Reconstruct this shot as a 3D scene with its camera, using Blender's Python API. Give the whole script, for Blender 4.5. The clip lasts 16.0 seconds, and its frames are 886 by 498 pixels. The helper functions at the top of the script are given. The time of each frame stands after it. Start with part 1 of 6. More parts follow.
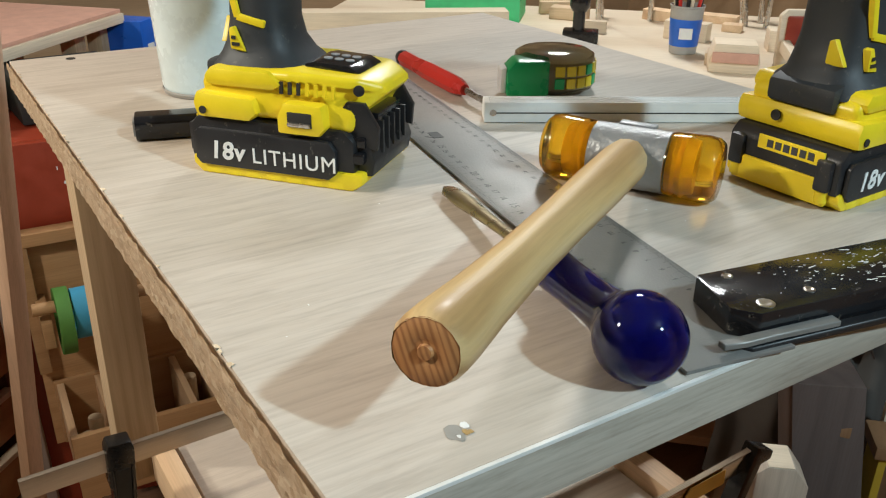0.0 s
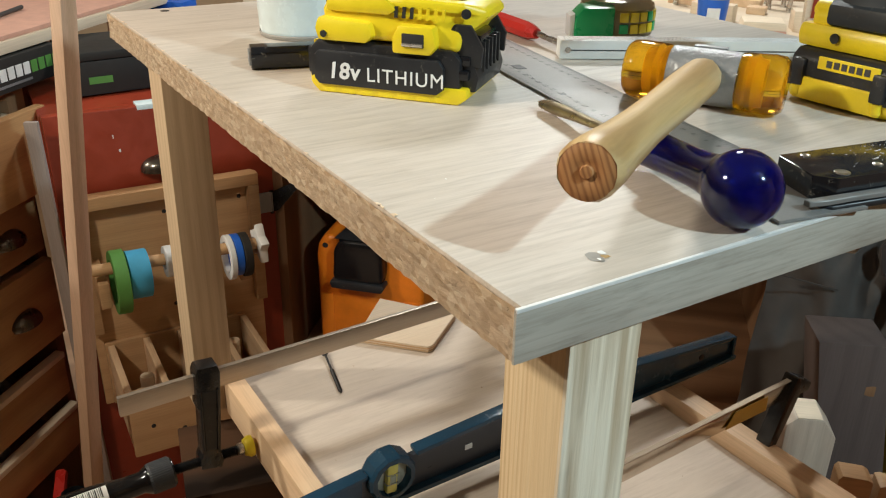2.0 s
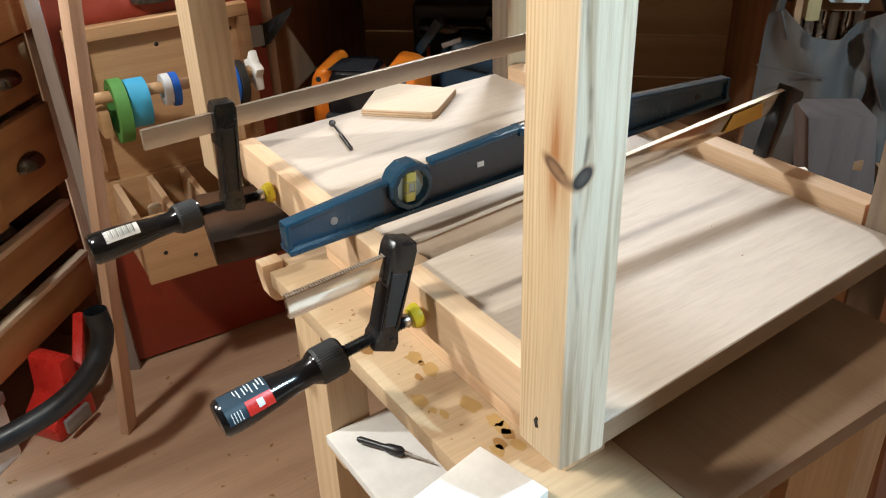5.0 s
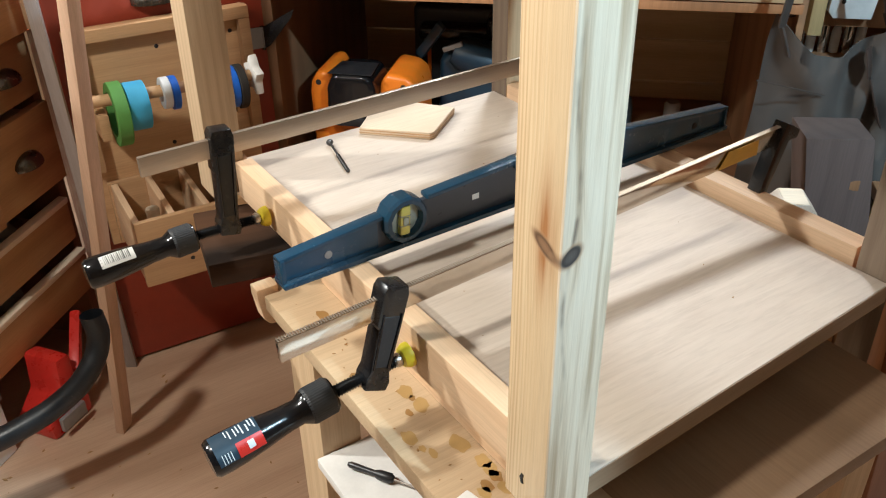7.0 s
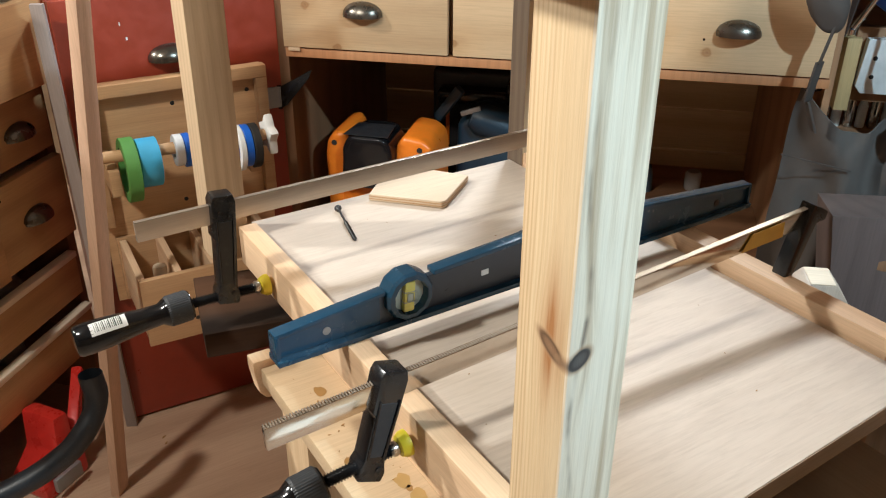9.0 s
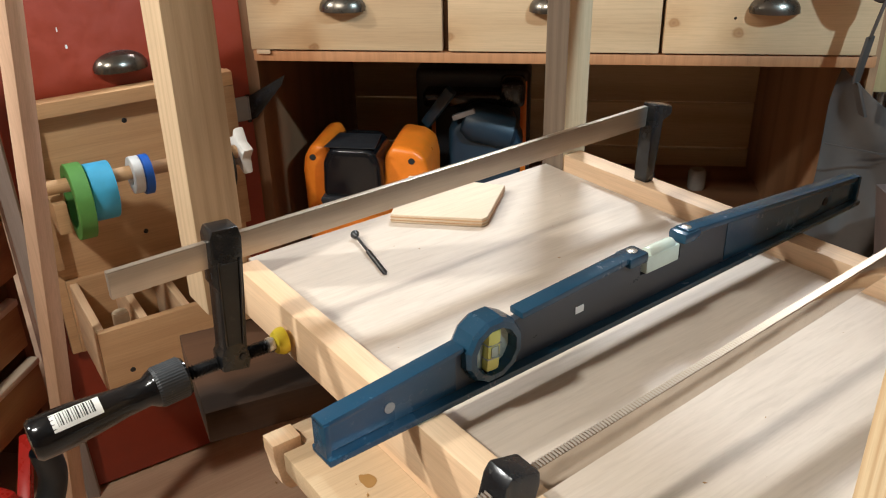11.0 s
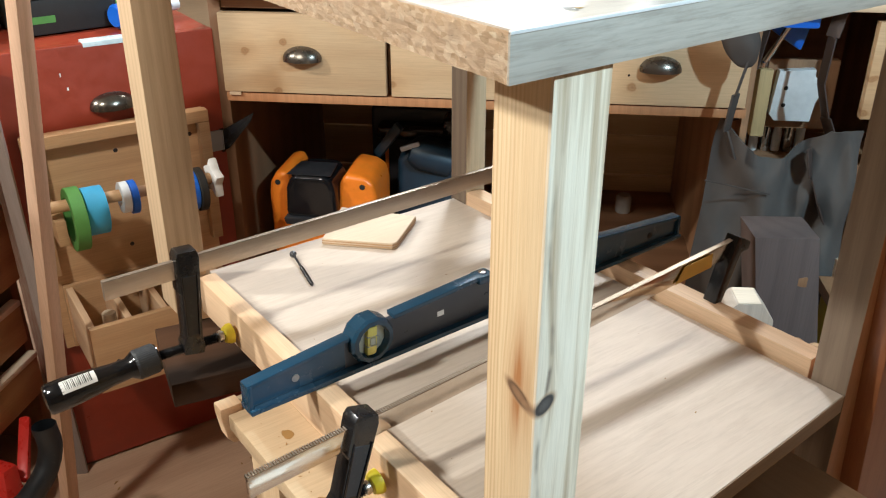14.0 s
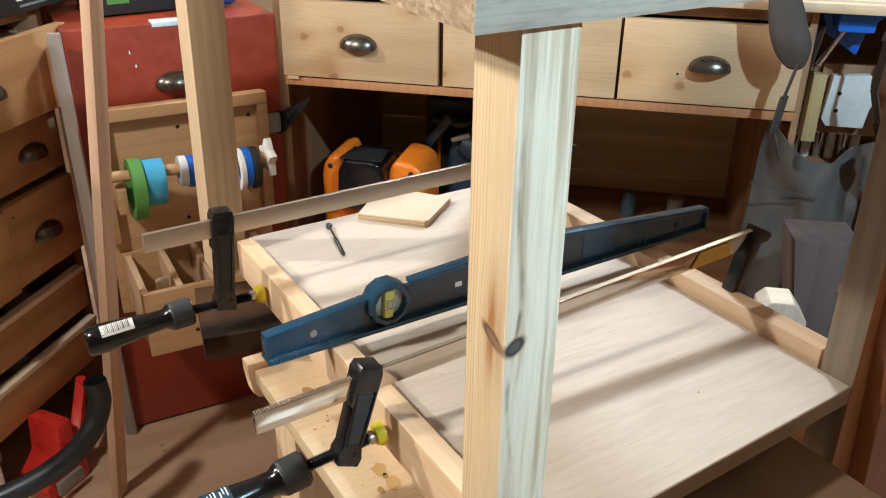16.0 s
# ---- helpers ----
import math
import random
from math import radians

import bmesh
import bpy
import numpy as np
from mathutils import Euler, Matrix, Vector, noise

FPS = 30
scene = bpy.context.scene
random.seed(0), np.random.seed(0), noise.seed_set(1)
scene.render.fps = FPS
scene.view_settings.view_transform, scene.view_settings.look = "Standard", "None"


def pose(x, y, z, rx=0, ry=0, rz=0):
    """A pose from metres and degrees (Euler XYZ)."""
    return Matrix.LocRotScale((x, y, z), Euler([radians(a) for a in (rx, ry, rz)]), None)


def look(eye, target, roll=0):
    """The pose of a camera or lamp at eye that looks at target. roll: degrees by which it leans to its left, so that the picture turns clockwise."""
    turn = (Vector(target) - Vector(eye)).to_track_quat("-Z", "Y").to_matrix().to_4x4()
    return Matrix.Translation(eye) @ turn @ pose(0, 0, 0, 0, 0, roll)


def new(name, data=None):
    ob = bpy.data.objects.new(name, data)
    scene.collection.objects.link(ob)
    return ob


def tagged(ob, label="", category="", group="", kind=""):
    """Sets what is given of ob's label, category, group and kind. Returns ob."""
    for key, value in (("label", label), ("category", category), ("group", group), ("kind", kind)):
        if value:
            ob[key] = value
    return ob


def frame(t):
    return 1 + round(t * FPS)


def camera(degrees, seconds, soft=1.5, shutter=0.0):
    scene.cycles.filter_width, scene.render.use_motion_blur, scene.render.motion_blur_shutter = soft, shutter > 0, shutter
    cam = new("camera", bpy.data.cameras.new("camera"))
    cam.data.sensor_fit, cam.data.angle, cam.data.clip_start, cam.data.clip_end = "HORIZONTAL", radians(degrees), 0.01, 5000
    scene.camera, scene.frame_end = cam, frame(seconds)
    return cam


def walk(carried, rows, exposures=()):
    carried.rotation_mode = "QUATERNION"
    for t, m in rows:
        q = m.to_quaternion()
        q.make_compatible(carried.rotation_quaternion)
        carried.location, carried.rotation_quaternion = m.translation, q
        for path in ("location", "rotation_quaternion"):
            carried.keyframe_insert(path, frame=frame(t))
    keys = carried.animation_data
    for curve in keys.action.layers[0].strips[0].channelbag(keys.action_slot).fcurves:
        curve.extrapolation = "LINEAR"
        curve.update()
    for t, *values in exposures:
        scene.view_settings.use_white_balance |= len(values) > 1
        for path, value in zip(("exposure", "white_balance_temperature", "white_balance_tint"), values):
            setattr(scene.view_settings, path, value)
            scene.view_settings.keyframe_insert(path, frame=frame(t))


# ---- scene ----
cam = camera(54.3, 16.0, soft=1.15)
PATH = [
    (0, (-0.073, -0.168, 1.331), (0.895, 1.359, 0.476), 0.8),
    (0.5, (-0.079, -0.161, 1.328), (0.887, 1.365, 0.469), 1.0),
    (1, (-0.092, -0.165, 1.333), (0.876, 1.364, 0.482), 1.2),
    (1.5, (-0.13, -0.186, 1.334), (0.84, 1.343, 0.486), 1.4),
    (2, (-0.158, -0.206, 1.305), (0.796, 1.33, 0.45), 0.9),
    (2.5, (-0.185, -0.236, 1.288), (0.771, 1.296, 0.428), 1.1),
    (3, (-0.2, -0.26, 1.249), (0.745, 1.277, 0.384), 0.7),
    (3.5, (-0.217, -0.291, 1.214), (0.73, 1.245, 0.351), -0.6),
    (4, (-0.232, -0.301, 1.186), (0.716, 1.213, 0.286), -1.2),
    (4.5, (-0.239, -0.302, 1.156), (0.698, 1.183, 0.198), -2.3),
    (4.7, (-0.241, -0.297, 1.154), (0.698, 1.168, 0.168), -2.4),
    (6.8, (-0.227, -0.279, 1.181), (0.694, 1.14, 0.114), -1.3),
    (7, (-0.224, -0.277, 1.198), (0.698, 1.152, 0.145), -0.9),
    (7.5, (-0.222, -0.284, 1.22), (0.71, 1.166, 0.207), -0.3),
    (8, (-0.212, -0.283, 1.221), (0.718, 1.182, 0.227), 0.4),
    (8.5, (-0.199, -0.286, 1.225), (0.725, 1.195, 0.249), 0.5),
    (9, (-0.192, -0.246, 1.194), (0.73, 1.26, 0.254), 0.2),
    (9.2, (-0.185, -0.192, 1.163), (0.736, 1.319, 0.23), 0.1),
    (11.3, (-0.175, -0.041, 1.117), (0.891, 1.387, 0.208), -1.2),
    (11.5, (-0.175, -0.042, 1.13), (0.912, 1.37, 0.222), -1.0),
    (12, (-0.162, -0.04, 1.119), (0.96, 1.35, 0.219), -1.3),
    (12.5, (-0.161, -0.04, 1.111), (0.978, 1.336, 0.213), -1.5),
    (13, (-0.173, -0.097, 1.137), (0.964, 1.279, 0.236), -1.3),
    (13.5, (-0.191, -0.165, 1.174), (0.924, 1.231, 0.276), 0.2),
    (14, (-0.227, -0.263, 1.237), (0.832, 1.176, 0.34), 0.0),
    (14.5, (-0.235, -0.306, 1.229), (0.778, 1.17, 0.339), 0.3),
    (15, (-0.226, -0.322, 1.21), (0.75, 1.182, 0.324), 0.5),
    (15.5, (-0.225, -0.322, 1.21), (0.722, 1.202, 0.326), 0.7),
    (16, (-0.214, -0.326, 1.224), (0.72, 1.203, 0.335), 0.9),
]
EXPOSURES = [(0, -0.96, 5950, 6), (1.5, -0.92, 6050, 6), (2.5, -0.62, 5950, 6), (3.3, -0.18, 5650, 7), (4.2, -0.04, 5500, 6), (16, -0.04, 5500, 6)]
walk(cam, [(t, look(eye, target, roll)) for t, eye, target, roll in PATH], EXPOSURES)

# ---------------------------------------------------------------- light
world = bpy.data.worlds.new("world")
scene.world = world
world.use_nodes = True
world.node_tree.nodes["Background"].inputs[0].default_value = (1.0, 0.86, 0.7, 1)
world.node_tree.nodes["Background"].inputs[1].default_value = 0.075


def area(name, eye, target, size, watts, colour):
    d = bpy.data.lights.new(name, "AREA")
    d.shape, d.size, d.energy, d.color = "DISK", size, watts, colour
    ob = new(name, d)
    ob.matrix_world = look(eye, target)
    return ob


FLOOR = 0.05
CEIL = 2.45
area("key_lamp", (0.595, -1.27, 2.32), (0.1, 0.1, 1.0), 0.08, 47, (0.80, 1.0, 1.05))
area("corner_lamp", (-1.38, 1.40, 2.03), (0.3, 0.2, 0.8), 0.10, 37, (1.0, 0.88, 0.72))
area("hanging_lamp", (-0.74, 0.45, 1.80), (0.0, 0.5, 0.6), 0.12, 17, (1.0, 0.86, 0.68))
area("bench_lamp", (1.38, 1.52, 2.35), (1.25, 1.3, 0.97), 0.3, 42, (1.0, 0.95, 0.88))
scene.view_settings.exposure = 0.0


# ---------------------------------------------------------------- materials
def shader(name):
    m = bpy.data.materials.new(name)
    m.use_nodes = True
    return m, m.node_tree, m.node_tree.nodes["Principled BSDF"]


def rgba(c):
    return (c[0], c[1], c[2], 1.0)


def nd(nt, kind, **values):
    n = nt.nodes.new(kind)
    for k, v in values.items():
        n.inputs[k].default_value = v
    return n


def ramp(nt, stops):
    n = nt.nodes.new("ShaderNodeValToRGB")
    e = n.color_ramp.elements
    while len(e) < len(stops):
        e.new(0.5)
    for el, (p, c) in zip(e, stops):
        el.position, el.color = p, rgba(c)
    return n


def mixc(nt, kind, fac, a, b):
    n = nt.nodes.new("ShaderNodeMix")
    n.data_type, n.blend_type = "RGBA", kind
    for slot, v in ((0, fac), (6, a), (7, b)):
        if isinstance(v, (int, float)):
            n.inputs[slot].default_value = v
        elif isinstance(v, tuple):
            n.inputs[slot].default_value = rgba(v)
        else:
            nt.links.new(v, n.inputs[slot])
    return n.outputs[2]


def bump(nt, bsdf, height, strength, distance=0.001):
    b = nd(nt, "ShaderNodeBump", Strength=strength, Distance=distance)
    nt.links.new(height, b.inputs["Height"])
    nt.links.new(b.outputs[0], bsdf.inputs["Normal"])


def wood(name, light, dark, axis="x", rings=55.0, contrast=0.6, rough=0.55, grain=1.0, varnish=0.0, vary=0.12, stain=0.25, wobble=4.0, knots=0.0):
    """Sawn wood with growth rings that run along one axis, fibres, a slow blotchiness and, at a given density, knots."""
    m, nt, bsdf = shader(name)
    L = nt.links.new
    tc = nt.nodes.new("ShaderNodeTexCoord")
    oi = nt.nodes.new("ShaderNodeObjectInfo")
    add = nt.nodes.new("ShaderNodeVectorMath")
    add.operation = "MULTIPLY_ADD"
    comb = nt.nodes.new("ShaderNodeCombineXYZ")
    for i in range(3):
        L(oi.outputs["Random"], comb.inputs[i])
    L(comb.outputs[0], add.inputs[0])
    add.inputs[1].default_value = (3.1, 1.7, 2.3)
    L(tc.outputs["Object"], add.inputs[2])
    k = {"x": 0, "y": 1, "z": 2}[axis]
    along = [1.0, 1.0, 1.0]
    along[k] = 0.09
    mp = nd(nt, "ShaderNodeMapping", Scale=tuple(along))
    L(add.outputs[0], mp.inputs[0])
    slow = nd(nt, "ShaderNodeTexNoise", Scale=7.0, Detail=3.0, Roughness=0.55)
    L(mp.outputs[0], slow.inputs["Vector"])
    wave = nt.nodes.new("ShaderNodeTexWave")
    wave.wave_type = "RINGS"
    wave.rings_direction = axis.upper()
    wave.inputs["Scale"].default_value = rings / 6.28
    wave.inputs["Distortion"].default_value = wobble
    wave.inputs["Detail"].default_value = 3.0
    wave.inputs["Detail Scale"].default_value = 1.6
    off = nd(nt, "ShaderNodeMapping", Location=(0.13, 0.17, 0.11))
    L(mp.outputs[0], off.inputs[0])
    L(off.outputs[0], wave.inputs["Vector"])
    fine = [1.0, 1.0, 1.0]
    fine[k] = 0.035
    mp2 = nd(nt, "ShaderNodeMapping", Scale=tuple(fine))
    L(add.outputs[0], mp2.inputs[0])
    fib = nd(nt, "ShaderNodeTexNoise", Scale=420.0 * grain, Detail=3.0, Roughness=0.7)
    L(mp2.outputs[0], fib.inputs["Vector"])
    r = ramp(nt, [(0.15, light), (0.62, tuple(l * (1 - contrast * .35) + d * contrast * .35 for l, d in zip(light, dark))), (0.95, tuple(l * (1 - contrast) + d * contrast for l, d in zip(light, dark)))])
    L(wave.outputs["Fac"], r.inputs[0])
    rs = ramp(nt, [(0.3, (1, 1, 1)), (0.75, tuple(1 - stain * (1 - d / max(l, .01)) for l, d in zip(light, dark)))])
    L(slow.outputs["Fac"], rs.inputs[0])
    c = mixc(nt, "MULTIPLY", 1.0, r.outputs[0], rs.outputs[0])
    rf = ramp(nt, [(0.25, (0.78, 0.76, 0.74)), (0.6, (1.04, 1.04, 1.04))])
    L(fib.outputs["Fac"], rf.inputs[0])
    c = mixc(nt, "MULTIPLY", 0.6, c, rf.outputs[0])
    if knots:
        vor = nd(nt, "ShaderNodeTexVoronoi", Scale=knots)
        vor.voronoi_dimensions = "2D"
        squash = [1.0, 1.0, 1.0]
        squash[k] = 0.75
        mpk = nd(nt, "ShaderNodeMapping", Scale=tuple(squash), Rotation=(math.pi / 2, 0, 0))
        warp = nd(nt, "ShaderNodeTexNoise", Scale=30.0, Detail=2.0)
        L(add.outputs[0], warp.inputs["Vector"])
        shift = nt.nodes.new("ShaderNodeVectorMath")
        shift.operation = "MULTIPLY_ADD"
        L(warp.outputs["Color"], shift.inputs[0])
        shift.inputs[1].default_value = (0.02, 0.02, 0.02)
        L(add.outputs[0], shift.inputs[2])
        L(shift.outputs[0], mpk.inputs[0])
        L(mpk.outputs[0], vor.inputs["Vector"])
        halo = ramp(nt, [(0.0, (0.55, 0.42, 0.32)), (0.03, (0.68, 0.55, 0.44)), (0.045, (0.62, 0.48, 0.36)), (0.07, (0.90, 0.84, 0.77)), (0.22, (1.0, 0.97, 0.93)), (0.4, (1, 1, 1))])
        L(vor.outputs["Distance"], halo.inputs[0])
        c = mixc(nt, "MULTIPLY", 1.0, c, halo.outputs[0])
    hsv = nd(nt, "ShaderNodeHueSaturation")
    mr = nd(nt, "ShaderNodeMapRange", **{"To Min": 1 - vary, "To Max": 1 + vary})
    L(oi.outputs["Random"], mr.inputs[0])
    L(mr.outputs[0], hsv.inputs["Value"])
    L(c, hsv.inputs["Color"])
    L(hsv.outputs[0], bsdf.inputs["Base Color"])
    bsdf.inputs["Roughness"].default_value = rough
    if varnish:
        bsdf.inputs["Coat Weight"].default_value = varnish
        bsdf.inputs["Coat Roughness"].default_value = 0.18
    bump(nt, bsdf, fib.outputs["Fac"], 0.25, 0.0006)
    return m


def plastic(name, colour, rough=0.4, speck=0.0, grain=0.15, metallic=0.0, dust=0.0, scale=900.0, coat=0.0):
    """Moulded plastic, paint or metal with a fine texture, smudges in the gloss and pale dust."""
    m, nt, bsdf = shader(name)
    L = nt.links.new
    tc = nt.nodes.new("ShaderNodeTexCoord")
    a = nd(nt, "ShaderNodeTexNoise", Scale=scale, Detail=2.0)
    b = nd(nt, "ShaderNodeTexNoise", Scale=28.0, Detail=5.0, Roughness=0.65)
    d = nd(nt, "ShaderNodeTexNoise", Scale=190.0, Detail=6.0, Roughness=0.8)
    for n in (a, b, d):
        L(tc.outputs["Object"], n.inputs["Vector"])
    r = ramp(nt, [(0.3, tuple(x * 0.86 for x in colour)), (0.7, tuple(min(1, x * 1.06) for x in colour))])
    L(b.outputs["Fac"], r.inputs[0])
    c = r.outputs[0]
    if dust or speck:
        rd = ramp(nt, [(0.60, (0, 0, 0)), (0.72, (1, 1, 1))])
        L(d.outputs["Fac"], rd.inputs[0])
        mul = nt.nodes.new("ShaderNodeMath")
        mul.operation = "MULTIPLY"
        L(rd.outputs[0], mul.inputs[0])
        mul.inputs[1].default_value = max(dust, speck)
        c = mixc(nt, "MIX", mul.outputs[0], c, (0.62, 0.54, 0.42))
    L(c, bsdf.inputs["Base Color"])
    mr = nd(nt, "ShaderNodeMapRange", **{"From Min": 0.3, "From Max": 0.7, "To Min": max(0.03, rough - 0.1), "To Max": min(1, rough + 0.12)})
    L(b.outputs["Fac"], mr.inputs[0])
    L(mr.outputs[0], bsdf.inputs["Roughness"])
    bsdf.inputs["Metallic"].default_value = metallic
    bsdf.inputs["Coat Weight"].default_value = coat
    bump(nt, bsdf, a.outputs["Fac"], grain, 0.0003)
    return m


def brushed(name, colour, rough, axis="x"):
    """Drawn bright metal with fine lines along one axis."""
    m, nt, bsdf = shader(name)
    tc = nt.nodes.new("ShaderNodeTexCoord")
    s = [900.0, 900.0, 900.0]
    s["xyz".index(axis)] = 12.0
    mp = nd(nt, "ShaderNodeMapping", Scale=tuple(s))
    nt.links.new(tc.outputs["Object"], mp.inputs[0])
    n = nd(nt, "ShaderNodeTexNoise", Scale=1.0, Detail=3.0)
    nt.links.new(mp.outputs[0], n.inputs["Vector"])
    r = ramp(nt, [(0.3, tuple(0.9 * x for x in colour)), (0.7, colour)])
    nt.links.new(n.outputs["Fac"], r.inputs[0])
    nt.links.new(r.outputs[0], bsdf.inputs["Base Color"])
    bsdf.inputs["Metallic"].default_value = 0.9
    bsdf.inputs["Roughness"].default_value = rough
    bump(nt, bsdf, n.outputs["Fac"], 0.06, 0.0002)
    return m


def glassy(name, colour, rough=0.05, ior=1.49):
    m, nt, bsdf = shader(name)
    bsdf.inputs["Base Color"].default_value = rgba(colour)
    bsdf.inputs["Transmission Weight"].default_value = 1.0
    bsdf.inputs["Roughness"].default_value = rough
    bsdf.inputs["IOR"].default_value = ior
    return m


def laminate(name, light, dark, streak=1.0, rough=0.58):
    """Printed pale oak foil on chipboard: long grey-brown streaks along x and wispy cathedrals."""
    m, nt, bsdf = shader(name)
    L = nt.links.new
    tc = nt.nodes.new("ShaderNodeTexCoord")
    mp = nd(nt, "ShaderNodeMapping", Scale=(0.16, 1.0, 1.0))
    L(tc.outputs["Object"], mp.inputs[0])
    a = nd(nt, "ShaderNodeTexNoise", Scale=16.0, Detail=6.0, Roughness=0.62, Distortion=0.8)
    b = nd(nt, "ShaderNodeTexNoise", Scale=150.0, Detail=4.0, Roughness=0.7)
    wave = nt.nodes.new("ShaderNodeTexWave")
    wave.wave_type, wave.bands_direction = "BANDS", "Y"
    wave.inputs["Scale"].default_value = 14.0
    wave.inputs["Distortion"].default_value = 9.0
    wave.inputs["Detail"].default_value = 3.0
    wave.inputs["Detail Scale"].default_value = 2.2
    mp3 = nd(nt, "ShaderNodeMapping", Scale=(0.05, 1.0, 1.0))
    L(tc.outputs["Object"], mp3.inputs[0])
    c3 = nd(nt, "ShaderNodeTexNoise", Scale=520.0, Detail=2.0, Roughness=0.6)
    L(mp3.outputs[0], c3.inputs["Vector"])
    for n in (a, b, wave):
        L(mp.outputs[0], n.inputs["Vector"])
    mid = tuple((p + q) / 2 for p, q in zip(light, dark))
    ra = ramp(nt, [(0.30, tuple(0.6 * p + 0.4 * q for p, q in zip(light, dark))), (0.45, light), (0.58, light), (0.80, mid)])
    L(a.outputs["Fac"], ra.inputs[0])
    rw = ramp(nt, [(0.0, (0.86, 0.85, 0.84)), (0.35, (1, 1, 1)), (0.8, (1, 1, 1)), (1.0, (0.9, 0.88, 0.86))])
    L(wave.outputs["Fac"], rw.inputs[0])
    c = mixc(nt, "MULTIPLY", 0.5 * streak, ra.outputs[0], rw.outputs[0])
    rb = ramp(nt, [(0.33, (0.74, 0.72, 0.7)), (0.5, (1, 1, 1))])
    L(b.outputs["Fac"], rb.inputs[0])
    c = mixc(nt, "MULTIPLY", 0.5 * streak, c, rb.outputs[0])
    rc = ramp(nt, [(0.3, (0.84, 0.83, 0.82)), (0.55, (1.03, 1.03, 1.03))])
    L(c3.outputs["Fac"], rc.inputs[0])
    c = mixc(nt, "MULTIPLY", 0.6 * streak, c, rc.outputs[0])
    L(c, bsdf.inputs["Base Color"])
    bsdf.inputs["Roughness"].default_value = rough
    bsdf.inputs["Specular IOR Level"].default_value = 0.4
    bump(nt, bsdf, c3.outputs["Fac"], 0.2, 0.0004)
    return m


def chipboard(name):
    """Raw chipboard edge: pressed flakes with dark pores."""
    m, nt, bsdf = shader(name)
    L = nt.links.new
    tc = nt.nodes.new("ShaderNodeTexCoord")
    mp = nd(nt, "ShaderNodeMapping", Scale=(1.0, 0.45, 1.0))
    L(tc.outputs["Object"], mp.inputs[0])
    v = nt.nodes.new("ShaderNodeTexVoronoi")
    v.inputs["Scale"].default_value = 420.0
    n = nd(nt, "ShaderNodeTexNoise", Scale=330.0, Detail=5.0, Roughness=0.75)
    n2 = nd(nt, "ShaderNodeTexNoise", Scale=60.0, Detail=3.0)
    for q in (v, n, n2):
        L(mp.outputs[0], q.inputs["Vector"])
    sep = nt.nodes.new("ShaderNodeSeparateColor")
    L(v.outputs["Color"], sep.inputs[0])
    r = ramp(nt, [(0.0, (0.60, 0.44, 0.28)), (0.3, (0.68, 0.52, 0.35)), (0.8, (0.74, 0.59, 0.42)), (1.0, (0.80, 0.67, 0.50))])
    L(sep.outputs[0], r.inputs[0])
    rp = ramp(nt, [(0.31, (0.22, 0.14, 0.09)), (0.36, (1, 1, 1))])
    L(n.outputs["Fac"], rp.inputs[0])
    c = mixc(nt, "MULTIPLY", 0.75, r.outputs[0], rp.outputs[0])
    L(c, bsdf.inputs["Base Color"])
    bsdf.inputs["Roughness"].default_value = 0.85
    bump(nt, bsdf, n.outputs["Fac"], 0.6, 0.0012)
    return m


PINE = wood("pine", (0.76, 0.55, 0.35), (0.56, 0.34, 0.18), "y", rings=70, contrast=0.28)
PINE_X = wood("pine_along_x", (0.70, 0.53, 0.35), (0.50, 0.33, 0.18), "x", rings=80, contrast=0.3)
PINE_Z = wood("pine_upright", (0.66, 0.49, 0.30), (0.48, 0.31, 0.165), "z", rings=130, contrast=0.25)
DRAWER = wood("drawer_pine", (0.64, 0.455, 0.265), (0.42, 0.25, 0.12), "x", rings=26, contrast=0.22, rough=0.5, varnish=0.1, stain=0.5, knots=9.0)
CARCASS = wood("carcass_pine", (0.36, 0.19, 0.095), (0.21, 0.105, 0.05), "x", rings=40, contrast=0.5)
CARCASS_Z = wood("carcass_side", (0.36, 0.20, 0.10), (0.21, 0.11, 0.052), "z", rings=40, contrast=0.5)
# darker than carcass_side, for the leftmost side panel of the workbench
DARKPANEL = wood("dark_carcass_side", (0.20, 0.105, 0.05), (0.12, 0.06, 0.028), "z", rings=40, contrast=0.4)
OLD_DRAWER = wood("old_drawer", (0.54, 0.31, 0.135), (0.34, 0.175, 0.07), "x", rings=30, contrast=0.45, rough=0.5, varnish=0.2)
PLY = wood("plywood", (0.64, 0.49, 0.31), (0.46, 0.31, 0.17), "x", rings=12, contrast=0.25, stain=0.6)
PALEPLY = wood("pale_plywood", (0.79, 0.67, 0.51), (0.62, 0.47, 0.31), "x", rings=14, contrast=0.4, stain=0.3)
FLOORWOOD = wood("floor_wood", (0.58, 0.40, 0.27), (0.34, 0.21, 0.13), "x", rings=7, contrast=0.35, rough=0.5, stain=0.9)
BACKBOARD = wood("bay_back_boards", (0.72, 0.55, 0.31), (0.46, 0.31, 0.15), "x", rings=24, contrast=0.4, stain=0.6)
RUSSET = wood("russet_pine", (0.42, 0.20, 0.085), (0.29, 0.125, 0.05), "z", rings=120, contrast=0.3)
BROWNEDGE = wood("brown_raw_edge", (0.36, 0.26, 0.17), (0.25, 0.17, 0.105), "x", rings=60, contrast=0.3)
SHADEBOARD = wood("shaded_bench_board", (0.34, 0.22, 0.13), (0.20, 0.125, 0.07), "y", rings=20, contrast=0.35, stain=0.7)
